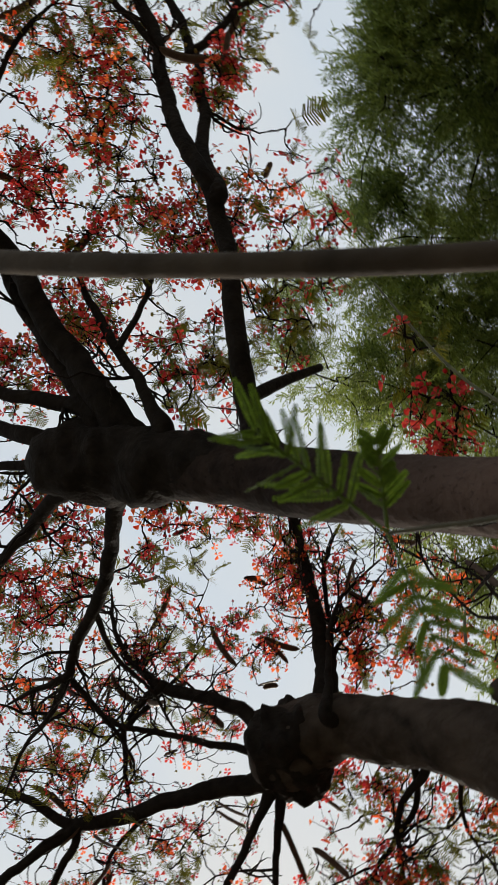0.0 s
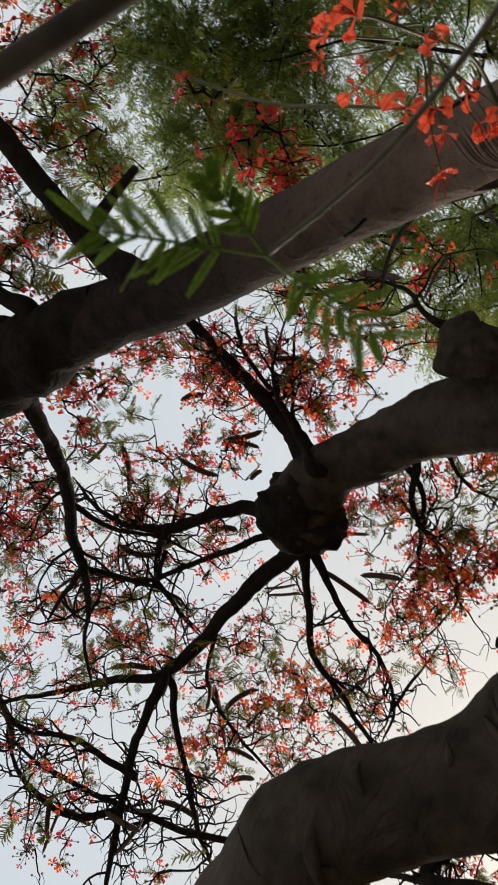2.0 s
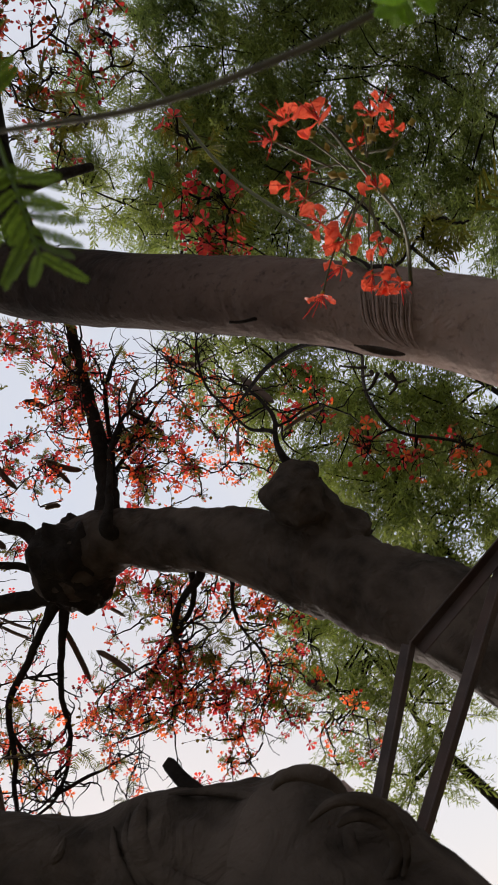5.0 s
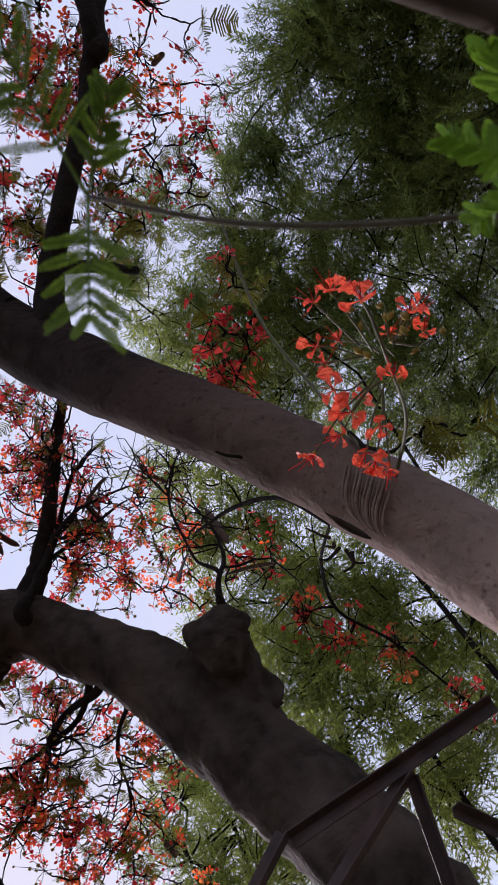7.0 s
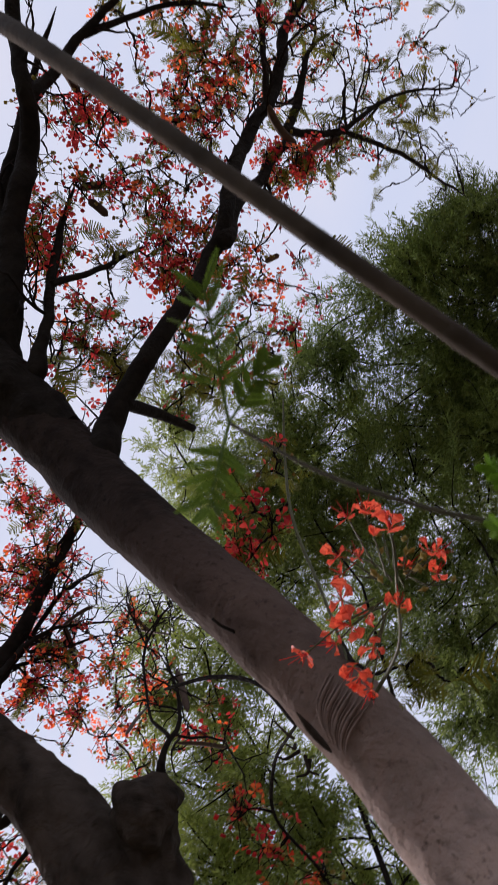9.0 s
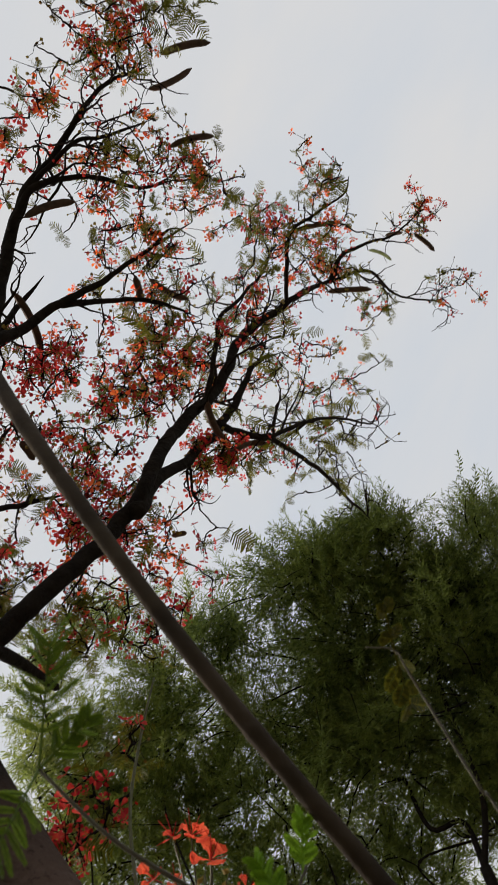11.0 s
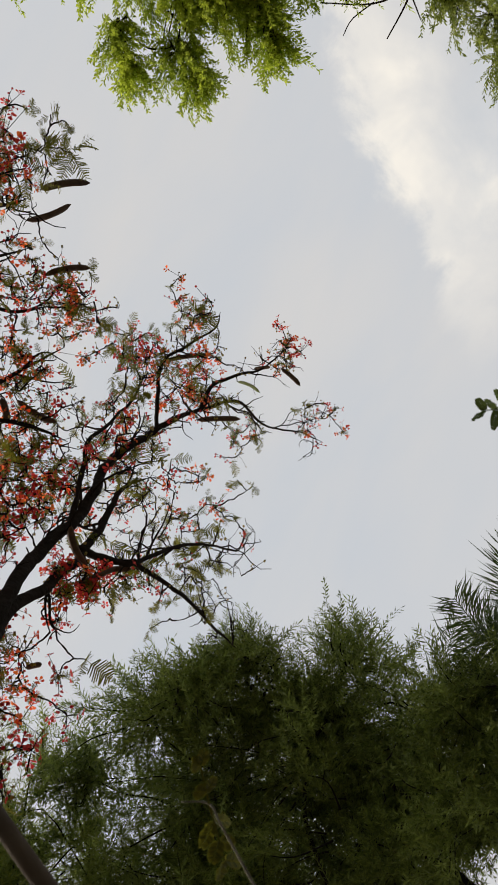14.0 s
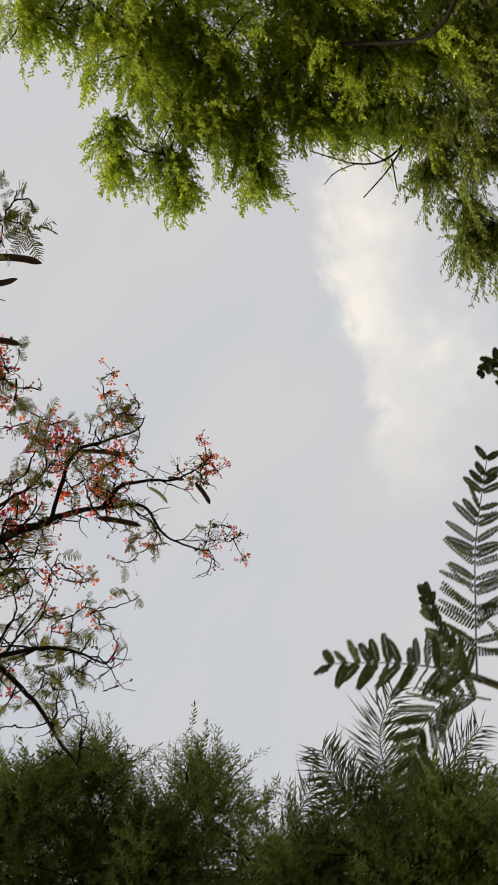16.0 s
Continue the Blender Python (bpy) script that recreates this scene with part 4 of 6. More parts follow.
# flame tree D: limbs seen beyond the thick trunk
TRUNK_D = [(-1.433, 4.738, 1.513, 0.2905), (-1.645, 4.664, 1.745, 0.2222), (-1.973, 4.680, 1.989, 0.1939)]
BASE_D = grounded(TRUNK_D, 0.35)
tree_d = FlameTree((BASE_D[0][0], BASE_D[0][1], 0), "flame tree beyond with bare crooked limbs and red blossom")
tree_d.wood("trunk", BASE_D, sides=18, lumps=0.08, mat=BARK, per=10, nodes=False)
tree_d.limb((-1.973, 4.680, 1.989, 0.1234), (-1.863, 4.796, 2.142, 0.0716), (-1.632, 5.021, 2.331, 0.0663), (-1.414, 5.313, 2.432, 0.0385), (-1.231, 5.660, 2.514, 0.0203))
tree_d.limb((-1.957, 4.689, 1.967, 0.1234), (-2.217, 4.650, 2.572, 0.0726), (-1.924, 4.953, 2.567, 0.0636), (-1.742, 5.344, 2.583, 0.0395))
tree_d.limb((-1.973, 4.680, 1.989, 0.1057), (-2.523, 4.550, 2.999, 0.0636), (-2.358, 4.804, 3.044, 0.0500), (-2.206, 5.169, 3.220, 0.0244))
tree_d.limb((-2.523, 4.550, 2.999, 0.0262), (-2.771, 4.635, 3.375, 0.0178), (-3.157, 4.573, 3.800, 0.0125))

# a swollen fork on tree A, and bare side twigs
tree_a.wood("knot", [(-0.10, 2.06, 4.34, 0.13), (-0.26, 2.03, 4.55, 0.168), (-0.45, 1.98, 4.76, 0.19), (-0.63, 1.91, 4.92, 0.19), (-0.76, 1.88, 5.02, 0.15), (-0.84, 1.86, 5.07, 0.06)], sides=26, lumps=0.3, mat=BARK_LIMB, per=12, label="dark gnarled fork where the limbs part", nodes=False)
tree_a.sprout(0.3, 0.42, 4.9)
tree_b.sprout(0.13, 0.5, 3.4)
tree_d.sprout(0.25, 0.4)

# blossom and leaf, branch by branch
for ball, count, fl, lf in [
        ((-0.283, -0.652, 6.569, 0.3087), 34, 0.7, 0.1), ((-0.134, -0.881, 6.697, 0.2617), 22, 0.1, 0.75), ((-0.063, -0.155, 6.452, 0.2996), 28, 0.5, 0.2), ((0.459, -0.193, 6.805, 0.2654), 30, 0.6, 0.25),
        ((0.152, 0.248, 6.435, 0.3349), 34, 0.4, 0.3), ((0.499, 0.438, 6.543, 0.3269), 26, 0.4, 0.3), ((1.116, -0.092, 7.393, 0.2777), 26, 0.45, 0.3), ((1.457, -0.571, 7.764, 0.2526), 20, 0.25, 0.6),
        ((1.773, -0.111, 7.853, 0.3525), 34, 0.55, 0.3), ((2.499, -0.672, 8.384, 0.2094), 12, 0.6, 0.2), ((3.167, -0.279, 8.453, 0.2179), 12, 0.6, 0.2), ((2.446, 0.162, 8.259, 0.2307), 14, 0.6, 0.2),
        ((1.118, 0.407, 7.061, 0.3247), 30, 0.45, 0.3), ((0.729, 0.868, 6.447, 0.3269), 30, 0.45, 0.25), ((1.513, 0.737, 7.079, 0.3749), 34, 0.25, 0.4)]:
    tree_a.clump(ball, int(count * 1.35), fl * 0.55, lf * 1.15, 0.3, 0.9)
for ball, count, fl, lf in [
        ((0.493, 1.093, 5.959, 0.2980), 28, 0.45, 0.25), ((2.202, 0.803, 7.321, 0.2916), 24, 0.08, 0.75), ((1.382, 1.397, 6.487, 0.2500), 22, 0.25, 0.6), ((2.170, 1.259, 6.911, 0.2991), 26, 0.03, 0.8),
        ((0.716, 1.588, 5.430, 0.2323), 6, 0.7, 0.15), ((1.752, 1.262, 6.737, 0.2435), 16, 0.1, 0.7), ((-0.650, -0.028, 6.585, 0.3269), 30, 0.55, 0.25), ((-0.189, 1.694, 5.476, 0.2633), 12, 0.75, 0.1),
        ((0.449, 1.674, 5.456, 0.2014), 13, 0.7, 0.15), ((0.012, 1.378, 5.767, 0.3205), 16, 0.4, 0.25), ((-0.065, 1.949, 5.180, 0.2393), 13, 0.5, 0.3), ((0.589, 2.055, 5.238, 0.2788), 14, 0.2, 0.6)]:
    tree_a.clump(ball, count, fl, lf, 0.55)
for ball, count, fl, lf in [
        ((0.008, 1.121, 6.102, 0.2724), 28, 0.75, 0.1), ((0.288, 1.549, 5.811, 0.2943), 26, 0.5, 0.25), ((0.843, 1.752, 5.658, 0.2633), 24, 0.65, 0.15), ((-0.303, 1.739, 5.729, 0.2633), 34, 0.7, 0.1),
        ((-0.659, 1.702, 5.698, 0.2323), 26, 0.6, 0.15), ((0.100, 2.163, 5.369, 0.2542), 36, 0.2, 0.6), ((0.514, 0.854, 6.439, 0.3760), 20, 0.35, 0.35), ((0.480, 1.210, 6.213, 0.1987), 20, 0.3, 0.5),
        ((1.098, 1.269, 5.934, 0.1762), 20, 0.55, 0.2), ((0.868, 0.934, 6.530, 0.2820), 22, 0.3, 0.4), ((-1.005, 2.171, 5.390, 0.2014), 24, 0.75, 0.1), ((-0.531, 2.633, 5.196, 0.1704), 22, 0.75, 0.1),
        ((-1.107, 2.640, 5.428, 0.2484), 28, 0.6, 0.15), ((-1.524, 2.696, 5.428, 0.2905), 28, 0.5, 0.25), ((0.612, 2.301, 5.419, 0.2168), 24, 0.3, 0.5), ((0.540, 1.821, 5.679, 0.1859), 16, 0.7, 0.15)]:
    tree_a.clump(ball, int(count * 1.2), fl, lf, 0.75)
for ball, count, fl, lf in [
        ((0.609, 2.080, 3.829, 0.1282), 9, 0.9, 0.05), ((0.629, 2.981, 3.187, 0.0529), 3, 1.0, 0.0), ((0.778, 3.156, 3.114, 0.0491), 3, 1.0, 0.0), ((1.004, 3.288, 3.060, 0.0577), 3, 1.0, 0.0), ((1.196, 3.493, 2.810, 0.0467), 2, 1.0, 0.0), ((0.824, 1.604, 2.750, 0.0649), 7, 0.0, 1.0),
        ((0.870, 1.924, 4.976, 0.1666), 14, 0.4, 0.4), ((0.837, 2.008, 4.209, 0.0940), 5, 0.6, 0.3)]:
    tree_a.clump(ball, count, fl, lf, 0.7)
for ball, count, fl, lf in [
        ((-0.973, 3.934, 6.404, 0.2409), 16, 0.0, 0.9), ((-0.374, 3.949, 6.287, 0.2777), 22, 0.7, 0.1), ((-0.186, 4.284, 5.994, 0.2136), 18, 0.75, 0.1), ((-0.844, 4.584, 5.811, 0.3285), 30, 0.7, 0.1),
        ((-1.190, 4.277, 6.042, 0.2628), 16, 0.3, 0.4), ((-1.527, 4.175, 6.031, 0.2190), 18, 0.75, 0.1), ((-0.142, 4.697, 5.545, 0.2991), 18, 0.6, 0.2), ((-2.197, 4.304, 5.821, 0.3813), 26, 0.4, 0.3),
        ((-1.547, 4.643, 5.523, 0.2409), 14, 0.6, 0.2), ((-2.441, 4.046, 6.159, 0.3904), 24, 0.4, 0.3), ((-2.609, 4.390, 5.718, 0.4363), 24, 0.35, 0.35), ((-2.321, 4.805, 5.148, 0.4038), 24, 0.35, 0.35),
        ((-2.207, 3.638, 6.408, 0.3365), 18, 0.45, 0.3), ((-1.892, 3.350, 6.371, 0.3632), 22, 0.5, 0.25), ((-2.801, 3.595, 6.117, 0.4262), 22, 0.45, 0.3)]:
    tree_b.clump(ball, int(count * 1.2), fl, lf, 0.75)
for ball, count, fl, lf in [
        ((-2.404, 4.958, 4.571, 0.3942), 40, 0.6, 0.2), ((-2.930, 4.633, 4.917, 0.3365), 20, 0.45, 0.3), ((-3.449, 3.940, 5.542, 0.4363), 22, 0.35, 0.4), ((-3.775, 3.774, 5.392, 0.4363), 22, 0.35, 0.4),
        ((-2.159, 4.677, 4.898, 0.2564), 16, 0.2, 0.5), ((-2.019, 5.197, 4.098, 0.3205), 20, 0.3, 0.4), ((-1.396, 5.260, 4.045, 0.3958), 20, 0.5, 0.2), ((-0.786, 5.044, 4.408, 0.3856), 18, 0.65, 0.2),
        ((-0.787, 4.961, 4.586, 0.2435), 14, 0.65, 0.2), ((-1.008, 5.222, 4.004, 0.3044), 18, 0.75, 0.1), ((-1.470, 5.212, 4.142, 0.2916), 22, 0.4, 0.3), ((-0.639, 5.423, 3.663, 0.3044), 14, 0.5, 0.3),
        ((-1.085, 5.593, 3.417, 0.2916), 14, 0.55, 0.2), ((0.266, 4.800, 4.942, 0.3044), 22, 0.75, 0.15), ((-0.132, 4.832, 5.158, 0.2916), 18, 0.65, 0.2), ((-0.303, 4.271, 5.806, 0.1875), 20, 0.85, 0.05)]:
    tree_b.clump(ball, int(count * 0.85), fl, lf, 0.4, 1.05)
for ball, count, fl, lf in [
        ((-0.219, 3.914, 6.145, 0.2291), 16, 0.7, 0.1), ((-1.045, 5.443, 3.944, 0.2916), 14, 0.8, 0.1), ((-0.689, 5.067, 4.478, 0.2841), 12, 0.5, 0.3), ((-0.537, 5.661, 3.589, 0.3124), 24, 0.45, 0.3),
        ((-0.298, 5.823, 3.123, 0.2708), 22, 0.7, 0.2), ((-2.369, 5.048, 4.519, 0.4161), 40, 0.55, 0.2), ((-2.980, 4.647, 4.896, 0.3813), 22, 0.5, 0.25), ((-0.302, 4.289, 5.528, 0.3450), 36, 0.7, 0.1),
        ((0.171, 4.408, 5.404, 0.3653), 26, 0.75, 0.1), ((-0.199, 4.523, 5.032, 0.2964), 26, 0.6, 0.2), ((0.353, 4.333, 4.770, 0.2056), 18, 0.85, 0.1), ((0.883, 4.324, 4.409, 0.1634), 10, 0.9, 0.05)]:
    tree_b.clump(ball, int(count * 0.7), fl, lf, 0.4, 1.05)
for ball, count, fl, lf in [
        ((-0.809, 5.120, 4.603, 0.3541), 12, 0.6, 0.2), ((-0.427, 5.119, 4.383, 0.2841), 10, 0.55, 0.25), ((-1.016, 5.200, 4.069, 0.2435), 16, 0.85, 0.1), ((-0.901, 5.511, 3.789, 0.3124), 18, 0.5, 0.3),
        ((-0.470, 5.623, 3.636, 0.3124), 16, 0.35, 0.4), ((-0.172, 5.181, 3.959, 0.2174), 16, 0.5, 0.3), ((-0.705, 5.267, 4.035, 0.1624), 12, 0.0, 0.95)]:
    tree_b.clump(ball, count, fl, lf, 0.5, 1.2)
for ball, count, fl, lf in [
        ((-1.781, 5.229, 2.162, 0.3653), 50, 0.7, 0.15), ((-2.124, 5.047, 2.490, 0.2884), 30, 0.6, 0.2), ((-2.629, 5.009, 3.049, 0.3044), 24, 0.5, 0.25), ((-2.113, 5.107, 2.050, 0.3845), 24, 0.5, 0.25)]:
    tree_d.clump(ball, count, fl, lf, 0.5)
for ball in ((-2.286, 4.138, 5.721, 0.5693), (-2.982, 3.943, 5.684, 0.6281), (-1.523, 4.210, 6.008, 0.5693), (-2.335, 4.173, 5.895, 0.5832), (-2.779, 4.792, 4.842, 0.5832), (-2.944, 5.033, 4.268, 0.4486), (-2.571, 4.539, 5.319, 0.5832), (-1.865, 4.966, 4.927, 0.4380)):
    tree_b.clump(ball, 34, 0.25, 0.2, 0.6, 0.8)
for ball in ((0.106, -0.019, 6.599, 0.4721), (0.871, 0.723, 6.605, 0.4860), (1.610, 0.957, 7.013, 0.4999), (1.614, -0.050, 7.740, 0.5512), (-0.522, 2.150, 5.848, 0.4967)):
    tree_a.clump(ball, 16, 0.25, 0.25, 0.4, 0.75)
tree_c.clump((-2.733, 2.596, 2.863, 0.6943), 40, 0.5, 0.3, 0.5)

for a, b, bend, green in [
        ((0.008, -0.749, 6.715, 0.0093), (0.261, -0.953, 6.831, 0.0096), 0.05, False), ((0.013, -0.544, 6.736, 0.0093), (0.213, -0.778, 6.858, 0.0096), -0.06, False), ((0.242, -0.287, 6.743, 0.0093), (0.495, -0.472, 6.866, 0.0096), 0.07, False),
        ((1.381, -0.138, 7.643, 0.0112), (1.744, -0.360, 7.701, 0.0115), 0.04, False), ((2.578, -0.559, 8.363, 0.0131), (2.792, -0.495, 8.281, 0.0131), 0.05, False), ((1.851, 0.172, 7.666, 0.0115), (2.205, 0.011, 7.713, 0.0117), 0.02, False),
        ((2.147, -0.263, 8.050, 0.0123), (2.352, -0.263, 7.978, 0.0123), 0.15, True), ((2.270, -0.433, 8.161, 0.0126), (2.387, -0.513, 8.116, 0.0126), 0.02, False), ((0.307, 0.491, 6.402, 0.0088), (0.397, 0.612, 6.378, 0.0088), 0.05, False),
        ((1.348, 1.316, 6.521, 0.0096), (1.540, 1.206, 6.495, 0.0096), 0.03, False), ((0.406, 0.483, 6.547, 0.0091), (0.681, 0.505, 6.513, 0.0091), -0.08, False), ((-0.382, 0.388, 6.132, 0.0083), (-0.159, 0.213, 6.309, 0.0085), 0.06, False)]:
    tree_a.pod(a, b, bend, green)
for a, b, bend in [
        ((1.011, 1.765, 5.782, 0.0080), (1.089, 1.715, 5.783, 0.0080), 0.02), ((-0.046, 1.414, 5.705, 0.0075), (0.087, 1.388, 5.714, 0.0075), 0.03), ((0.001, 1.464, 5.689, 0.0075), (0.105, 1.533, 5.664, 0.0075), 0.03), ((0.149, 1.154, 6.093, 0.0080), (0.213, 1.158, 6.090, 0.0080), 0.03)]:
    tree_a.pod(a, b, bend)
for a, b, bend in [
        ((-1.112, 3.978, 6.335, 0.0109), (-1.318, 3.877, 6.363, 0.0109), 0.06), ((-0.623, 4.334, 6.111, 0.0109), (-0.516, 4.447, 6.013, 0.0109), 0.05), ((-0.715, 3.907, 6.475, 0.0109), (-0.849, 3.866, 6.484, 0.0109), 0.04), ((-0.996, 4.646, 5.469, 0.0107), (-0.855, 4.707, 5.430, 0.0107), 0.08),
        ((-0.758, 4.515, 5.680, 0.0107), (-0.600, 4.681, 5.515, 0.0107), -0.06), ((-1.952, 4.196, 5.831, 0.0109), (-1.851, 4.155, 5.918, 0.0109), 0.05), ((-1.527, 4.823, 4.800, 0.0104), (-1.645, 4.672, 4.960, 0.0104), 0.08), ((-1.575, 4.834, 4.758, 0.0104), (-1.671, 4.696, 4.911, 0.0104), 0.06),
        ((-1.263, 4.952, 4.421, 0.0101), (-1.174, 5.103, 4.179, 0.0101), 0.04), ((-1.076, 4.840, 4.688, 0.0101), (-0.978, 4.981, 4.490, 0.0101), 0.03), ((-1.393, 4.566, 5.462, 0.0107), (-1.365, 4.650, 5.370, 0.0107), 0.05), ((-1.794, 4.487, 5.380, 0.0107), (-1.700, 4.530, 5.374, 0.0107), 0.05)]:
    tree_b.pod(a, b, bend)
for a, b, bend in [
        ((-2.166, 4.645, 4.959, 0.0107), (-2.083, 4.678, 4.969, 0.0107), 0.2), ((-2.902, 4.529, 4.504, 0.0107), (-2.838, 4.633, 4.402, 0.0107), 0.1), ((-2.745, 4.527, 4.663, 0.0107), (-2.740, 4.655, 4.467, 0.0107), 0.08), ((-1.814, 4.056, 5.828, 0.0107), (-1.960, 4.064, 5.752, 0.0107), 0.03),
        ((-2.412, 4.503, 4.977, 0.0107), (-2.584, 4.467, 4.890, 0.0107), 0.1), ((-0.748, 4.432, 5.572, 0.0104), (-0.713, 4.584, 5.402, 0.0104), 0.05), ((-0.958, 4.568, 5.362, 0.0104), (-0.862, 4.615, 5.330, 0.0104), 0.08), ((-1.671, 4.311, 5.635, 0.0107), (-1.635, 4.443, 5.505, 0.0107), 0.04),
        ((-0.871, 5.375, 3.821, 0.0101), (-0.731, 5.423, 3.759, 0.0101), 0.06), ((-0.312, 5.706, 3.551, 0.0104), (-0.264, 5.745, 3.442, 0.0104), 0.06), ((-0.715, 5.168, 3.870, 0.0099), (-0.648, 5.181, 3.860, 0.0099), 0.06), ((-0.912, 5.343, 3.793, 0.0101), (-0.773, 5.391, 3.730, 0.0101), 0.06)]:
    tree_b.pod(a, b, bend)
tree_a.wild_pods(22, 4.6, 5.8)
tree_b.wild_pods(40, 4.2, 0.0)
for tree in (tree_a, tree_b, tree_c, tree_d):
    tree.finish()

# ---- slender sapling whose bare stem crosses the view ----
SAPLING_FOOT = (0.92, 0.62, 0)
sapling = thing("sapling", SAPLING_FOOT, "slender bare grey-brown sapling stem bending upwards", "sapling")
row = spline([(0.92, 0.62, -0.05, 0.017), (0.88, 0.60, 0.7, 0.0155), (0.75, 0.53, 1.4, 0.013), (0.58, 0.44, 1.73, 0.0105), (0.353, 0.346, 1.906, 0.0088), (0.145, 0.268, 2.077, 0.0080), (-0.02, 0.229, 2.328, 0.0095), (-0.148, 0.229, 2.657, 0.0122),
              (-0.246, 0.269, 3.059, 0.0138), (-0.315, 0.346, 3.529, 0.013), (-0.356, 0.461, 4.067, 0.011), (-0.39, 0.6, 4.7, 0.006)], 10)
p = Pile()
p.add(*tube(row, 16, 0.06))
stem = part("stem", p.mesh("stem", PALE_STEM, SAPLING_FOOT), sapling)
for k in (33, 47, 58, 69, 82, 95):
    ring = np.array([(*(row[k + j, :3]), row[k + j, 3] * g) for j, g in ((-1, 0.9), (0, 1.07), (1, 0.9))])
    p = Pile()
    p.add(*tube(ring, 12, 0.05))
    part("node", p.mesh("node", PALE_STEM, SAPLING_FOOT), stem)


# ---- background trees ----
SPRAYS = {"narrow": [spray(n, 0.22, w, 0.9, s, 0.15) for n, w, s in ((26, 0.032, 1), (24, 0.042, 2), (20, 0.06, 3))], "fine": [spray(n, 0.19, w, 0.8, s, 0.05) for n, w, s in ((30, 0.026, 4), (26, 0.034, 5), (22, 0.05, 6))],
          "droop": [spray(n, 0.17, w, 0.8, s, 0.35) for n, w, s in ((24, 0.055, 7), (22, 0.07, 8), (20, 0.085, 9))]}


def green_tree(foot, blobs, mat, style, label, trunk_r=0.14, density=1.0, up=0.5, size=0.42, lean=(0, 0, 0), bare=()):
    foot = np.array(foot, float)
    ob = thing("background_tree", foot, label, "tree", "green trees around")
    balls = [(np.array(b[:3]), b[3]) for b in blobs]
    middle = np.mean([c for c, r in balls], axis=0)
    fork = foot * 0.55 + middle * 0.45
    fork[2] = max(0.42 * middle[2], 1.5)
    p = Pile()
    p.add(*tube(spline([(*foot - (0, 0, 0.1), trunk_r * 1.3), (*(foot * 0.7 + fork * 0.3), trunk_r), (*fork, trunk_r * 0.75), (*(fork * 0.4 + middle * 0.6), trunk_r * 0.35)], 8), 12, 0.08))
    part("trunk", p.mesh("trunk", BARK_LIMB, foot), ob)
    crown, twigs = Pile(), Pile()
    hubs = [(fork * 0.4 + middle * 0.6, trunk_r * 0.35)]
    for c, r in sorted(balls, key=lambda b: np.linalg.norm(b[0] - middle)):
        near, thick = min(hubs, key=lambda h: np.linalg.norm(h[0] - c))
        thick = min(max(thick * 0.7, 0.014), 0.035)
        hubs.append((c, thick))
        limb = Pile()
        gap = np.linalg.norm(c - near)
        q1, q2 = near * 0.67 + c * 0.33 + rng.normal(size=3) * gap * 0.1, near * 0.33 + c * 0.67 + rng.normal(size=3) * gap * 0.1
        limb.add(*tube(spline([(*near, thick), (*q1, thick * 0.9), (*q2, thick * 0.8), (*c, thick * 0.7)], 5), 7, 0.05))
        part("limb", limb.mesh("limb", BARK_LIMB, foot), ob)
        # boughs, each with its own cluster of leafy twigs, so that gaps stay between them
        share = min(2.0, max(0.3, r / (2.3 * size)))
        for _ in range(max(5, int(14 * density))):
            q = rng.normal(size=3)
            q /= np.linalg.norm(q)
            far = rng.random() < 0.32
            end = c + q * r * (rng.uniform(0.95, 1.45) if far else rng.uniform(0.35, 0.95)) + np.array(lean) * (0.12 if far else 0.0)
            start = c + q * r * (0.45 if far else 0.1)
            mid = start * 0.5 + end * 0.5 + rng.normal(size=3) * r * 0.12
            twigs.add(*tube(spline([(*start, 0.012), (*mid, 0.008), (*end, 0.003)], 3), 4))
            n = max(4, int((15 if far else 24) * share * rng.uniform(0.6, 1.4)))
            s = rng.random(n)[:, None] ** 0.7
            at = start * (1 - s) + end * s + rng.normal(size=(n, 3)) * r * (0.05 if far else 0.13)
            way = q * (1.3 if far else 0.8) + rng.normal(size=(n, 3)) * (0.5 if far else 0.75) + (0, 0, up) + np.array(lean)
            v, f = SPRAYS[style][rng.integers(3)]
            scatter(crown, v, f, at, turn_to(way, rng.normal(size=n) * 0.5), rng.uniform(0.6, 1.25, n) * size)
    for rows in bare:
        twigs.add(*tube(spline(rows, 4), 5))
    part("crown", crown.mesh("crown", mat, foot, smooth=False), ob, kind="stuff")
    part("fine_twig", twigs.mesh("fine_twig", TWIG, foot), ob, kind="stuff")


def foot_under(ball):
    return (ball[0], ball[1], 0)


green_tree(foot_under((5.629, 6.723, 9.027, 0.4059)), [(3.925, 3.944, 10.580, 0.8599), (4.963, 4.106, 9.973, 1.2337), (5.551, 4.696, 8.855, 1.2348), (3.665, 5.120, 10.835, 0.8300), (4.391, 5.977, 9.975, 1.1462), (5.036, 6.326, 8.443, 1.2337),
            (3.091, 6.353, 10.283, 0.7114), (3.625, 6.861, 9.467, 0.8967), (4.186, 7.086, 8.288, 1.0468), (4.797, 7.260, 7.125, 0.9443), (2.444, 7.115, 9.904, 0.6324), (5.404, 5.690, 9.978, 1.2177), (5.863, 6.398, 8.662, 1.2647), (4.887, 5.119, 10.630, 0.9742), (6.200, 4.158, 9.487, 1.1536), (4.837, 7.894, 6.898, 0.7477), (5.291, 7.529, 6.984, 0.7477)], LEAF_DARK, "narrow", "tall dark green tree with narrow leaves and gaps of sky", 0.05, density=1.1)
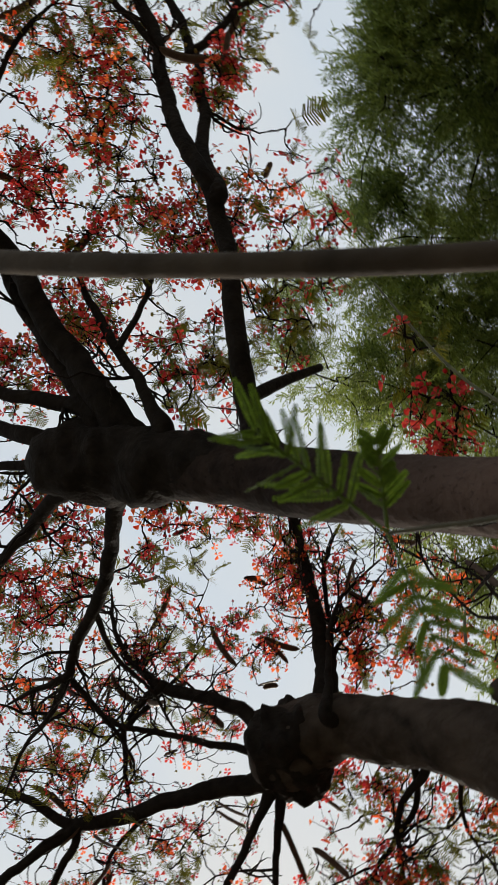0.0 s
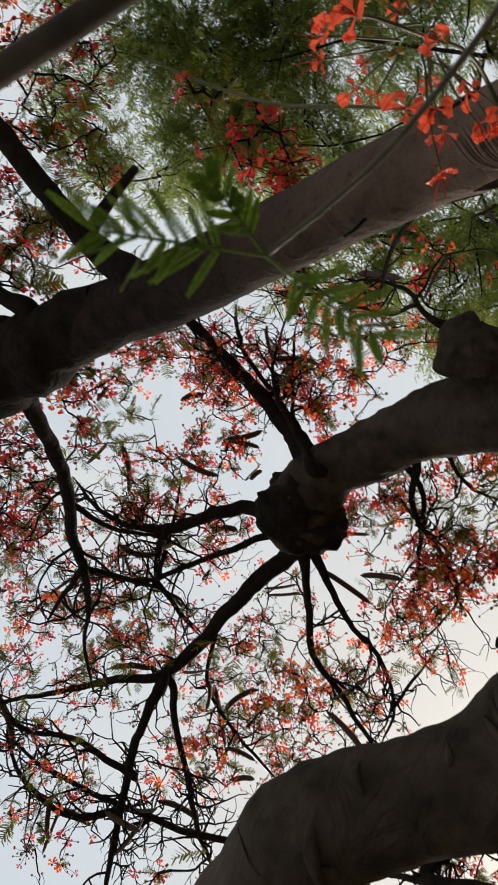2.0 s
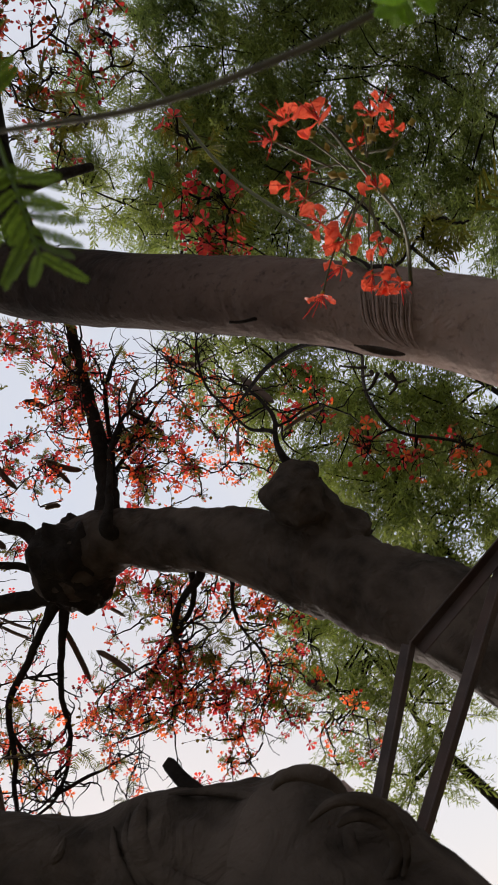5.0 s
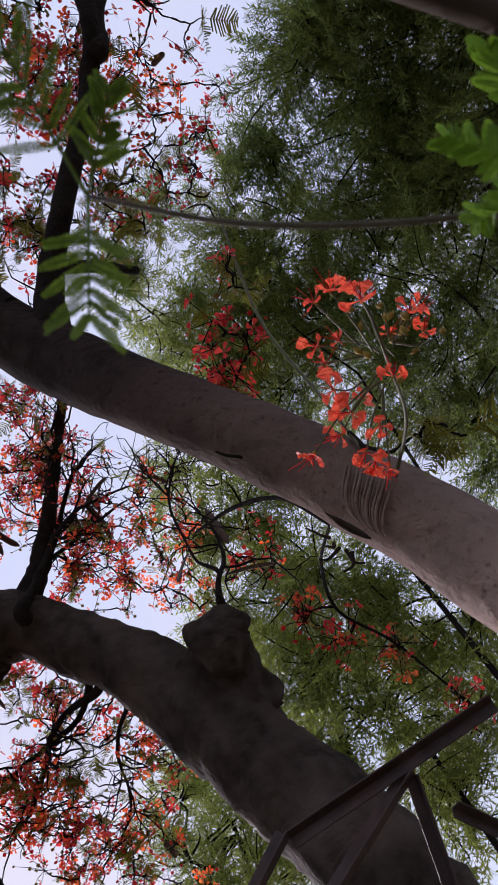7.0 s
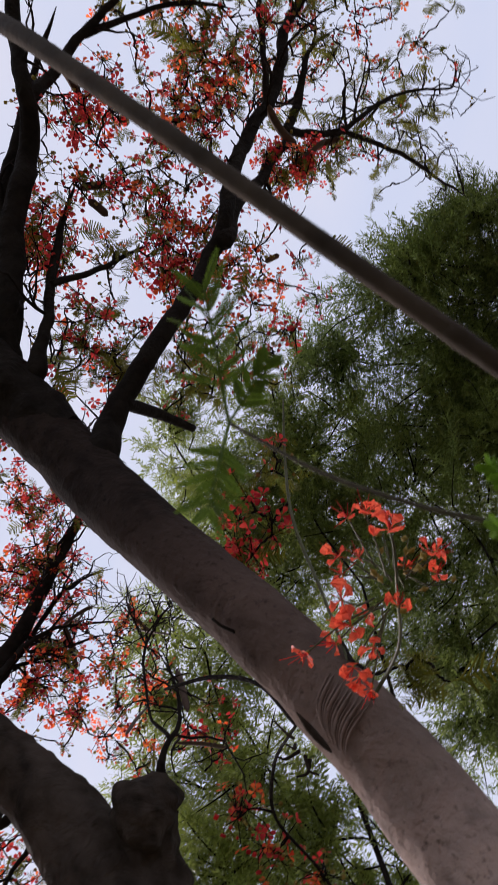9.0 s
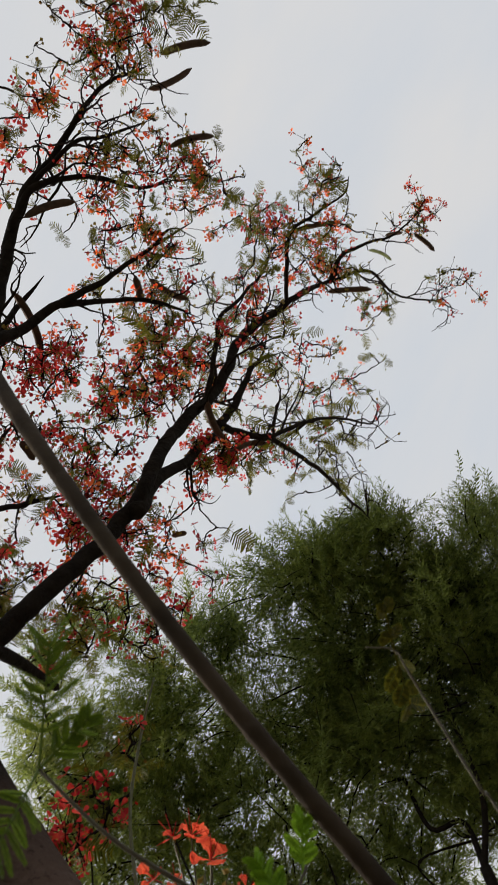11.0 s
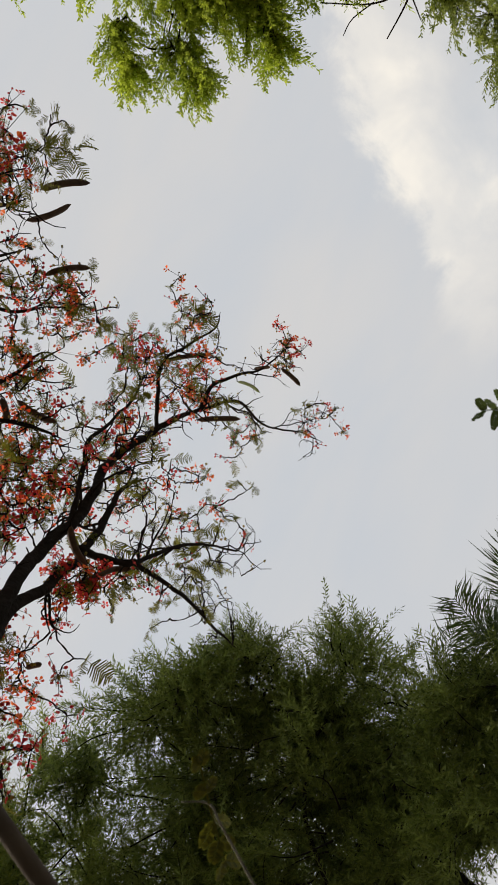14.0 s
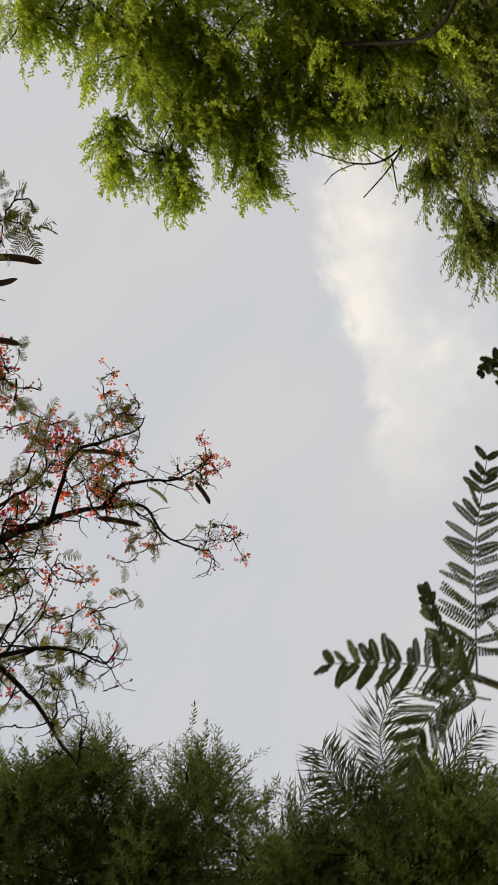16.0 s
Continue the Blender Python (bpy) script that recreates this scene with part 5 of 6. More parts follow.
green_tree(foot_under((2.782, 8.390, 5.674, 0.3418)), [(1.169, 7.239, 7.983, 0.5811), (1.614, 7.505, 7.324, 0.7402), (2.137, 7.818, 6.420, 0.8610), (2.655, 7.813, 5.512, 0.9293), (3.378, 7.720, 5.109, 0.9293), (1.705, 8.401, 5.551, 0.7285),
            (2.088, 8.342, 4.696, 0.8652), (2.854, 8.285, 4.187, 0.9293), (2.162, 8.643, 3.652, 0.9293), (1.348, 8.773, 4.826, 0.5298)], LEAF_OLIVE, "narrow", "olive green tree with fine hanging foliage", 0.06, up=-0.1)
green_tree(foot_under((0.607, 9.606, 4.485, 0.3525)), [(0.241, 9.007, 4.447, 0.6623), (0.616, 9.156, 3.857, 0.7947), (0.016, 9.101, 5.090, 0.3760), (-0.274, 8.197, 4.155, 0.5683), (0.237, 8.357, 3.590, 0.6879), (-0.206, 8.455, 3.123, 0.5085), (-0.195, 8.309, 4.747, 0.2788)],
           LEAF_OLIVE, "fine", "light green tree seen past the trunks", 0.12, 0.9)
green_tree(foot_under((6.493, 6.189, 8.935, 0.4166)), [(4.106, 3.627, 10.438, 0.6356), (5.067, 3.113, 10.499, 0.6922), (5.949, 2.412, 10.173, 0.7306), (4.786, 4.614, 9.974, 1.1536), (5.671, 3.521, 9.576, 1.2337), (4.449, 6.054, 9.194, 1.2690),
            (5.582, 5.109, 8.718, 1.3085), (6.410, 4.569, 8.389, 1.2337), (5.343, 5.325, 9.349, 1.1697), (5.815, 6.065, 7.662, 1.2337), (4.655, 6.812, 7.859, 1.2337), (3.634, 6.810, 9.164, 1.0917), (5.957, 3.326, 10.233, 0.8695), (6.070, 3.666, 8.580, 1.0019), (6.231, 4.770, 7.706, 1.0019), (6.467, 2.306, 9.018, 0.9443), (6.361, 3.560, 8.145, 0.9870), (4.726, 2.809, 10.405, 0.4112), (5.724, 2.938, 9.745, 0.4486)], LEAF_DEEP, "fine", "dense dark green tree with feathery upright shoots", 0.16, 1.3, 0.8)
green_tree(foot_under((3.403, 8.127, 10.005, 0.4380)), [(3.262, 5.671, 11.164, 0.6249), (3.223, 6.533, 10.605, 0.9165), (4.039, 6.020, 10.637, 0.7499), (3.663, 7.376, 9.738, 0.9998)],
           LEAF_OLIVE, "fine", "sparse light green tree with thin upright twigs", 0.045, 0.55, 0.8)
green_tree(foot_under((7.436, 2.345, 10.286, 0.4166)), [(4.305, 3.493, 10.425, 0.5982), (5.044, 3.223, 10.145, 0.5234), (5.753, 2.930, 9.810, 0.4486), (4.971, 3.799, 9.927, 0.7477), (6.101, 3.180, 9.450, 0.5982), (6.782, 3.112, 9.241, 0.5768), (6.381, 3.692, 8.895, 0.9720), (7.157, 3.252, 8.377, 0.9720)],
           LEAF_DEEP, "fine", "dark green tree with pointed feathery tips", 0.15, 1.4, 0.8)
green_tree(foot_under((3.358, 7.288, 11.881, 0.4593)), [(2.118, 5.900, 11.646, 0.6249), (3.133, 6.218, 10.992, 0.9870), (2.110, 7.228, 10.739, 0.8332), (3.753, 7.698, 9.107, 1.1216), (2.905, 7.461, 10.118, 0.8225), (3.252, 8.526, 7.623, 1.0767), (1.344, 6.611, 10.964, 0.6900), (1.818, 7.592, 9.895, 0.8011), (2.708, 8.110, 8.894, 0.8695),
            (1.599, 6.780, 10.441, 0.5533), (2.109, 7.471, 9.747, 0.7114), (2.847, 7.530, 9.026, 0.7691), (2.329, 8.116, 8.568, 0.5768), (3.165, 6.514, 9.994, 1.0137)],
           LEAF_OLIVE, "fine", "thin light green tree with many small gaps", 0.045, 0.9, 0.3, 0.46)
green_tree(foot_under((1.502, 9.367, 7.128, 0.3845)), [(1.286, 8.019, 7.553, 0.5287), (1.784, 8.425, 6.544, 0.7637), (2.050, 8.830, 5.673, 0.8332), (0.994, 8.611, 6.742, 0.5287), (1.416, 9.067, 5.788, 0.5640), (2.702, 8.586, 5.442, 0.6836)],
           LEAF_OLIVE, "narrow", "yellowish green tree with soft hanging leaves", 0.1, 1.1, -0.1)
HANG = (np.array((1.88, -3.45, 13.04)) - np.array((0.29, -4.99, 12.65))) * 0.8
green_tree((4.5, -13.0, 0), [(-1.635, -4.231, 13.145, 0.4817), (-0.907, -4.835, 13.006, 0.5693), (-0.241, -4.737, 12.919, 0.5624), (0.571, -4.602, 12.803, 0.4700), (0.359, -3.668, 13.125, 0.1709), (0.064, -3.933, 13.049, 0.2350), (0.861, -4.085, 12.970, 0.2564), (1.263, -3.998, 12.963, 0.1923), (0.419, -5.503, 12.752, 0.8321), (1.025, -5.063, 12.747, 0.4759),
            (1.595, -5.086, 12.673, 0.3245), (1.930, -4.797, 12.578, 0.1923), (1.277, -5.715, 12.588, 0.6569), (1.530, -6.532, 12.289, 0.9309), (1.851, -5.836, 12.448, 0.3942), (2.263, -6.183, 12.185, 0.3942), (2.253, -7.179, 11.937, 0.9870), (2.643, -6.591, 12.039, 0.3990),
            (-0.254, -6.890, 12.524, 1.4527), (1.132, -8.045, 11.874, 1.4698), (-1.273, -5.612, 12.962, 1.0767), (-0.192, -5.697, 12.996, 0.8973), (0.863, -6.706, 12.607, 1.0895), (1.575, -7.213, 12.218, 1.0895), (2.319, -7.793, 11.677, 1.0895)],
           LEAF_BRIGHT, "droop", "fresh green tree with drooping sprays of small leaves", 0.12, 1.7, -0.1, 0.36, HANG)
green_tree((10.0, -8.5, 0), [(3.086, -7.647, 11.389, 1.0767), (3.839, -6.940, 11.439, 0.7536), (4.318, -6.363, 11.614, 0.3546), (4.743, -6.104, 11.577, 0.2660), (4.892, -6.429, 11.307, 0.5763), (3.295, -6.931, 11.824, 0.5832), (3.689, -6.444, 11.811, 0.2660), (2.711, -8.312, 11.169, 1.1803)], LEAF_OLIVE, "droop", "olive green tree with dense small leaves and bare twigs", 0.18, 1.6, -0.1, 0.36, HANG,
           [[(3.133, -6.895, 11.897, 0.0224), (3.178, -6.222, 12.108, 0.0177), (2.936, -5.873, 12.365, 0.0133), (2.301, -5.524, 12.518, 0.0088)], [(3.199, -6.384, 12.008, 0.0177), (3.296, -6.023, 12.182, 0.0133), (3.297, -5.536, 12.258, 0.0088)], [(3.206, -6.196, 12.114, 0.0133), (3.535, -5.888, 12.001, 0.0088)],
            [(2.924, -5.883, 12.363, 0.0111), (2.765, -5.541, 12.403, 0.0088), (2.777, -5.329, 12.501, 0.0066)], [(3.181, -6.126, 12.160, 0.0111), (2.704, -5.983, 12.193, 0.0088), (2.429, -5.848, 12.329, 0.0066)], [(2.623, -5.719, 12.436, 0.0088), (2.346, -5.681, 12.432, 0.0066)]])
green_tree(foot_under((6.850, 0.887, 7.381, 0.1602)), [(6.011, 1.633, 8.067, 0.3845), (6.202, 1.112, 7.594, 0.4647), (6.448, 0.418, 7.002, 0.5683), (6.255, 0.393, 7.448, 0.3349), (6.126, 1.999, 8.261, 0.2980), (6.508, 0.985, 7.293, 0.6195), (6.358, 1.892, 7.543, 0.6409), (6.428, 2.054, 6.939, 0.6815), (6.071, 2.619, 7.541, 0.6409)], LEAF_DEEP, "narrow", "dark leafy shrub below the palms", 0.08, 2.2, 0.4, 0.36)
# unseen trees, added to keep low sky light off the trunks
for foot, k in (((-14.0, 5.0, 0), 0.6), ((-13.5, -4.0, 0), 0.7), ((-7.5, -12.5, 0), 1.4), ((12.5, 8.0, 0), 1.5), ((13.0, -2.0, 0), 1.5)):
    blobs = [(foot[0] + dx, foot[1] + dy, z * k, r * min(k, 1.2)) for dx, dy, z, r in ((0, 0, 2.6, 2.2), (1.5, -2, 3.8, 2.2), (-1.5, 2, 4.0, 2.2), (0, 0, 5.2, 2.0))]
    green_tree(foot, blobs, LEAF_DARK, "narrow", "unseen broad dark green tree added to block low sky light", 0.2, 1.0, 0.2, 0.9)


# ---- palms ----
def palm_frond(parent, origin, rows, leaflets, reach, droop):
    """A feather frond: a curved rib and pairs of long pointed leaflets."""
    rib = spline([(*r[:3], 0.012 - 0.0025 * k) for k, r in enumerate(rows)], 16)
    rib[:, 3] = np.maximum(rib[:, 3], 0.003)
    p = Pile()
    p.add(*tube(rib, 5))
    idx = np.linspace(2, len(rib) - 1, leaflets).astype(int)
    go = np.gradient(rib[:, :3], axis=0)
    for k, i in enumerate(idx):
        d = go[i] / np.linalg.norm(go[i])
        side = np.cross(d, (0, 0, 1))
        side /= np.linalg.norm(side) + 1e-9
        s = k / (leaflets - 1)
        ln = reach * (0.35 + 0.65 * math.sin(math.pi * (0.15 + 0.75 * s)))
        for sign in (-1, 1):
            base = rib[i, :3]
            way = side * sign * 0.8 + d * 0.6 + np.array([0, 0, 0.2 - droop * rng.random()]) + rng.normal(size=3) * 0.16
            ln2 = ln * rng.uniform(0.75, 1.1)
            mid = base + way * ln2 * 0.5
            tip = base + way * ln2 + np.array([0, 0, -droop * ln * rng.uniform(0.3, 0.8)])
            flat = np.cross(way, d)
            flat = np.cross(flat, way)
            flat = flat / (np.linalg.norm(flat) + 1e-9) * 0.009
            p.add([base - flat * 0.4, base + flat * 0.4, mid + flat, mid - flat], [(0, 1, 2, 3)])
            p.add([mid - flat, mid + flat, tip, tip], [(0, 1, 2, 3)])
    part("frond", p.mesh("frond", PALM_LEAF, origin, smooth=False), parent)


def palm(crown, fronds, label, reach, droop, extra=8, length=1.6):
    c = np.array(crown)
    foot = np.array([c[0] + 0.5, c[1] + 0.3, 0])
    ob = thing("palm", foot, label, "palm", "palms")
    p = Pile()
    p.add(*tube(spline([(*foot - (0, 0, 0.1), 0.11), (*(foot * 0.5 + c * 0.5), 0.085), (*c, 0.07)], 10), 12, 0.08))
    part("trunk", p.mesh("trunk", PALM_BARK, foot), ob)
    for rows in fronds:
        palm_frond(ob, foot, [tuple(c), *rows], 58, reach, droop)
    for k in range(extra):
        a = 2.4 * k + rng.random()
        out = np.array([math.cos(a), math.sin(a), 0])
        rise = rng.uniform(0.1, 0.7)
        rows = [c + out * length * s + np.array([0, 0, rise * length * s - 0.75 * length * s * s]) for s in (0.0, 0.35, 0.7, 1.0)]
        palm_frond(ob, foot, [tuple(r) for r in rows], 50, reach, droop)


def feather_branch():
    """A young tree beside the path: a bent stem and twice-cut leaves, each with rows of leafy side stalks."""
    foot = np.array((1.55, -0.85, 0.0))
    ob = thing("young_tree", foot, "young feathery tree with twice-cut green leaves", "tree", "young shoots")
    hub = np.array((0.828, -0.353, 2.402))
    p = Pile()
    p.add(*tube(spline([(*foot - (0, 0, 0.05), 0.012), (1.5, -0.8, 0.9, 0.01), (1.039, -0.407, 2.440) + (0.007,), (*hub, 0.003)], 8), 8, 0.05))
    part("trunk", p.mesh("trunk", TWIG_GREEN, foot), ob)
    for rows, pairs, ln, fold in (([(0.828, -0.353, 2.402), (0.754, -0.335, 2.379), (0.655, -0.299, 2.347), (0.547, -0.254, 2.299)], 16, 0.050, 0.25),
                                  ([(0.828, -0.353, 2.402), (0.808, -0.364, 2.451), (0.805, -0.389, 2.515), (0.792, -0.420, 2.559)], 12, 0.034, 1.30),
                                  ([(0.828, -0.353, 2.402), (0.814, -0.428, 2.462), (0.782, -0.520, 2.518), (0.753, -0.643, 2.578)], 21, 0.058, 0.10),
                                  ([(0.873, -0.345, 2.406), (0.850, -0.317, 2.441), (0.861, -0.254, 2.466), (0.911, -0.171, 2.478)], 17, 0.055, 0.45),
                                  ([(0.878, -0.375, 2.400), (0.866, -0.453, 2.417), (0.840, -0.545, 2.415), (0.800, -0.601, 2.402)], 14, 0.055, 0.20),
                                  ([(0.738, -0.703, 2.522), (0.683, -0.734, 2.540), (0.642, -0.754, 2.554), (0.638, -0.728, 2.559)], 9, 0.022, 0.60)):
        rib = spline([(*r, 0.0016 - 0.0003 * k) for k, r in enumerate(rows)], 10)
        leaf = Pile()
        leaf.add(*tube(rib, 5))
        go = np.gradient(rib[:, :3], axis=0)
        for k in range(pairs):
            s = 0.14 + 0.86 * k / (pairs - 1)
            i = min(len(rib) - 1, int(s * (len(rib) - 1)))
            d = go[i] / np.linalg.norm(go[i])
            side = np.cross(d, (0.45, -0.1, 0.9))
            side /= np.linalg.norm(side)
            for sign in (-1, 1):
                way = side * sign + d * (0.35 + fold + 0.5 * s * s) + rng.normal(size=3) * 0.2
                far = rib[i, :3] + way / np.linalg.norm(way) * ln * (1.05 - 0.55 * s * s) * rng.uniform(0.75, 1.15)
                pinna(leaf, rib[i, :3], far, np.array((-0.45, 0.1, -0.9)) + rng.normal(size=3) * 0.45, 14, 0.0064, 0.0034, 0.0006)
        part("leaf", leaf.mesh("leaf", PALM_LEAF, foot, smooth=False), ob)


palm((7.08, 0.98, 8.72), [[(6.81, 0.63, 8.78), (6.58, 0.29, 9.03), (6.47, -0.19, 9.14)], [(6.82, 1.05, 8.95), (6.57, 1.02, 9.18), (6.34, 0.89, 9.39)], [(7.08, 0.62, 8.52), (7.03, 0.08, 8.36), (7.06, -0.49, 8.34)], [(7.19, 0.63, 8.41), (7.31, 0.17, 8.05), (7.44, -0.28, 7.92)],
      [(6.91, 1.10, 8.86), (6.73, 1.22, 9.01), (6.60, 1.47, 9.06)]], "small feather palm with many fine narrow leaflets", 0.52, 0.3, 6, 1.3)
palm((7.61, 3.16, 10.49), [[(7.19, 2.77, 10.69), (6.88, 2.41, 11.04), (6.54, 2.15, 11.34)], [(7.58, 2.43, 10.48), (7.62, 1.83, 10.59), (7.61, 1.34, 10.70)]], "feather palm rising behind the dark tree", 0.52, 0.4, 4, 1.5)


# ---- close leafy shoots ----
def pinna(p, base, tip, normal, leaflets, leaf_len, leaf_w, rib=0.0007):
    """One side leaf: a thin rib with two rows of small oblong leaflets."""
    base, tip, normal = np.array(base), np.array(tip), np.array(normal, float)
    d = tip - base
    ln = np.linalg.norm(d)
    d /= ln
    side = np.cross(normal, d)
    side /= np.linalg.norm(side)
    n = np.cross(d, side)
    p.add(*tube(np.array([(*base, rib), (*(base + d * ln * 0.5), rib * 0.85), (*tip, rib * 0.45)]), 4))
    for k in range(leaflets):
        s = 0.06 + 0.94 * k / (leaflets - 1)
        size = leaf_len * (1 - 0.45 * abs(2 * s - 0.9) ** 2)
        for sign in (-1, 1):
            a = base + d * ln * s
            way = side * sign * 0.92 + d * 0.38 + n * rng.normal() * 0.12
            e = a + way * size
            w = np.cross(n, way)
            w = w / np.linalg.norm(w) * leaf_w / 2
            p.add([a, a + way * size * 0.3 - w, e - way * size * 0.15 - w * 0.9, e], [(0, 1, 2, 3)])
            p.add([a, e, e - way * size * 0.15 + w * 0.9, a + way * size * 0.3 + w], [(0, 1, 2, 3)])


feather_branch()


def shoot(rows, leaves, label, normal, leaflets=16, leaf_len=0.0032, leaf_w=0.0014, mat=None):
    foot = (rows[0][0], rows[0][1], 0)
    ob = thing("leafy_shoot", foot, label, "shoot", "young shoots")
    first = np.array(rows[0])
    rows = [(first[0], first[1], -0.03, first[3] * 1.6), (*(first[:3] * (1, 1, 0.6)), first[3] * 1.3), *rows]
    p = Pile()
    p.add(*tube(spline(rows, 8), 8))
    part("stem", p.mesh("stem", SHOOT_BARK, foot), ob)
    for stalk, pairs in leaves:
        q = Pile()
        a, b = np.array(stalk[0]), np.array(stalk[1])
        q.add(*tube(np.array([(*a, 0.0012), (*(a * 0.5 + b * 0.5), 0.001), (*b, 0.0007)]), 4))
        d = b - a
        ln = np.linalg.norm(d)
        side = np.cross(np.array(normal, float), d)
        side /= np.linalg.norm(side)
        for k in range(pairs):
            s = 0.3 + 0.7 * k / max(1, pairs - 1)
            base = a + d * s
            for sign in (-1, 1):
                tip = base + side * sign * ln * (0.31 - 0.14 * s) + d * 0.2 + rng.normal(size=3) * ln * 0.045
                pinna(q, base, tip, np.array(normal) + rng.normal(size=3) * 0.25, leaflets, leaf_len, leaf_w)
        part("leaf", q.mesh("leaf", mat or FROND_NEAR, foot, smooth=False), ob)


toward_eye = np.array([0.05, 0.3, 0.45])
shoot([(0.36, 0.40, 1.87, 0.0024), (0.255, 0.392, 1.93, 0.0021), (0.182, 0.385, 1.948, 0.002), (0.111, 0.376, 1.973, 0.0018), (0.046, 0.36, 2.009, 0.0014)],
      [(((0.046, 0.360, 2.009), (0.024, 0.280, 2.052)), 10), (((0.046, 0.360, 2.009), (0.071, 0.322, 2.030)), 7), (((0.046, 0.360, 2.009), (0.024, 0.376, 1.935)), 8)],
      "young green feathery shoot on a thin bent stem", toward_eye)
shoot([(0.253, 0.348, 1.809, 0.0012), (0.238, 0.350, 1.858, 0.0012), (0.242, 0.344, 1.912, 0.0012), (0.251, 0.332, 1.938, 0.0012)],
      [(((0.24, 0.35, 1.91), (0.22, 0.35, 1.95)), 9), (((0.25, 0.34, 1.93), (0.25, 0.32, 1.97)), 8), (((0.23, 0.35, 1.89), (0.22, 0.38, 1.92)), 8)], "bright green feathery young leaf", toward_eye, mat=FROND_YOUNG)
shoot([(0.434, 0.285, 1.924, 0.0013), (0.395, 0.261, 1.984, 0.0013), (0.359, 0.236, 2.032, 0.0012), (0.327, 0.213, 2.057, 0.0011), (0.316, 0.206, 2.072, 0.0010), (0.296, 0.217, 2.083, 0.0006)],
      [(((0.316, 0.206, 2.072), (0.352, 0.249, 2.064)), 3), (((0.316, 0.206, 2.072), (0.292, 0.175, 2.074)), 2)], "slender bent shoot with thin drooping leaves", toward_eye, leaf_len=0.008, leaf_w=0.003, mat=FROND)


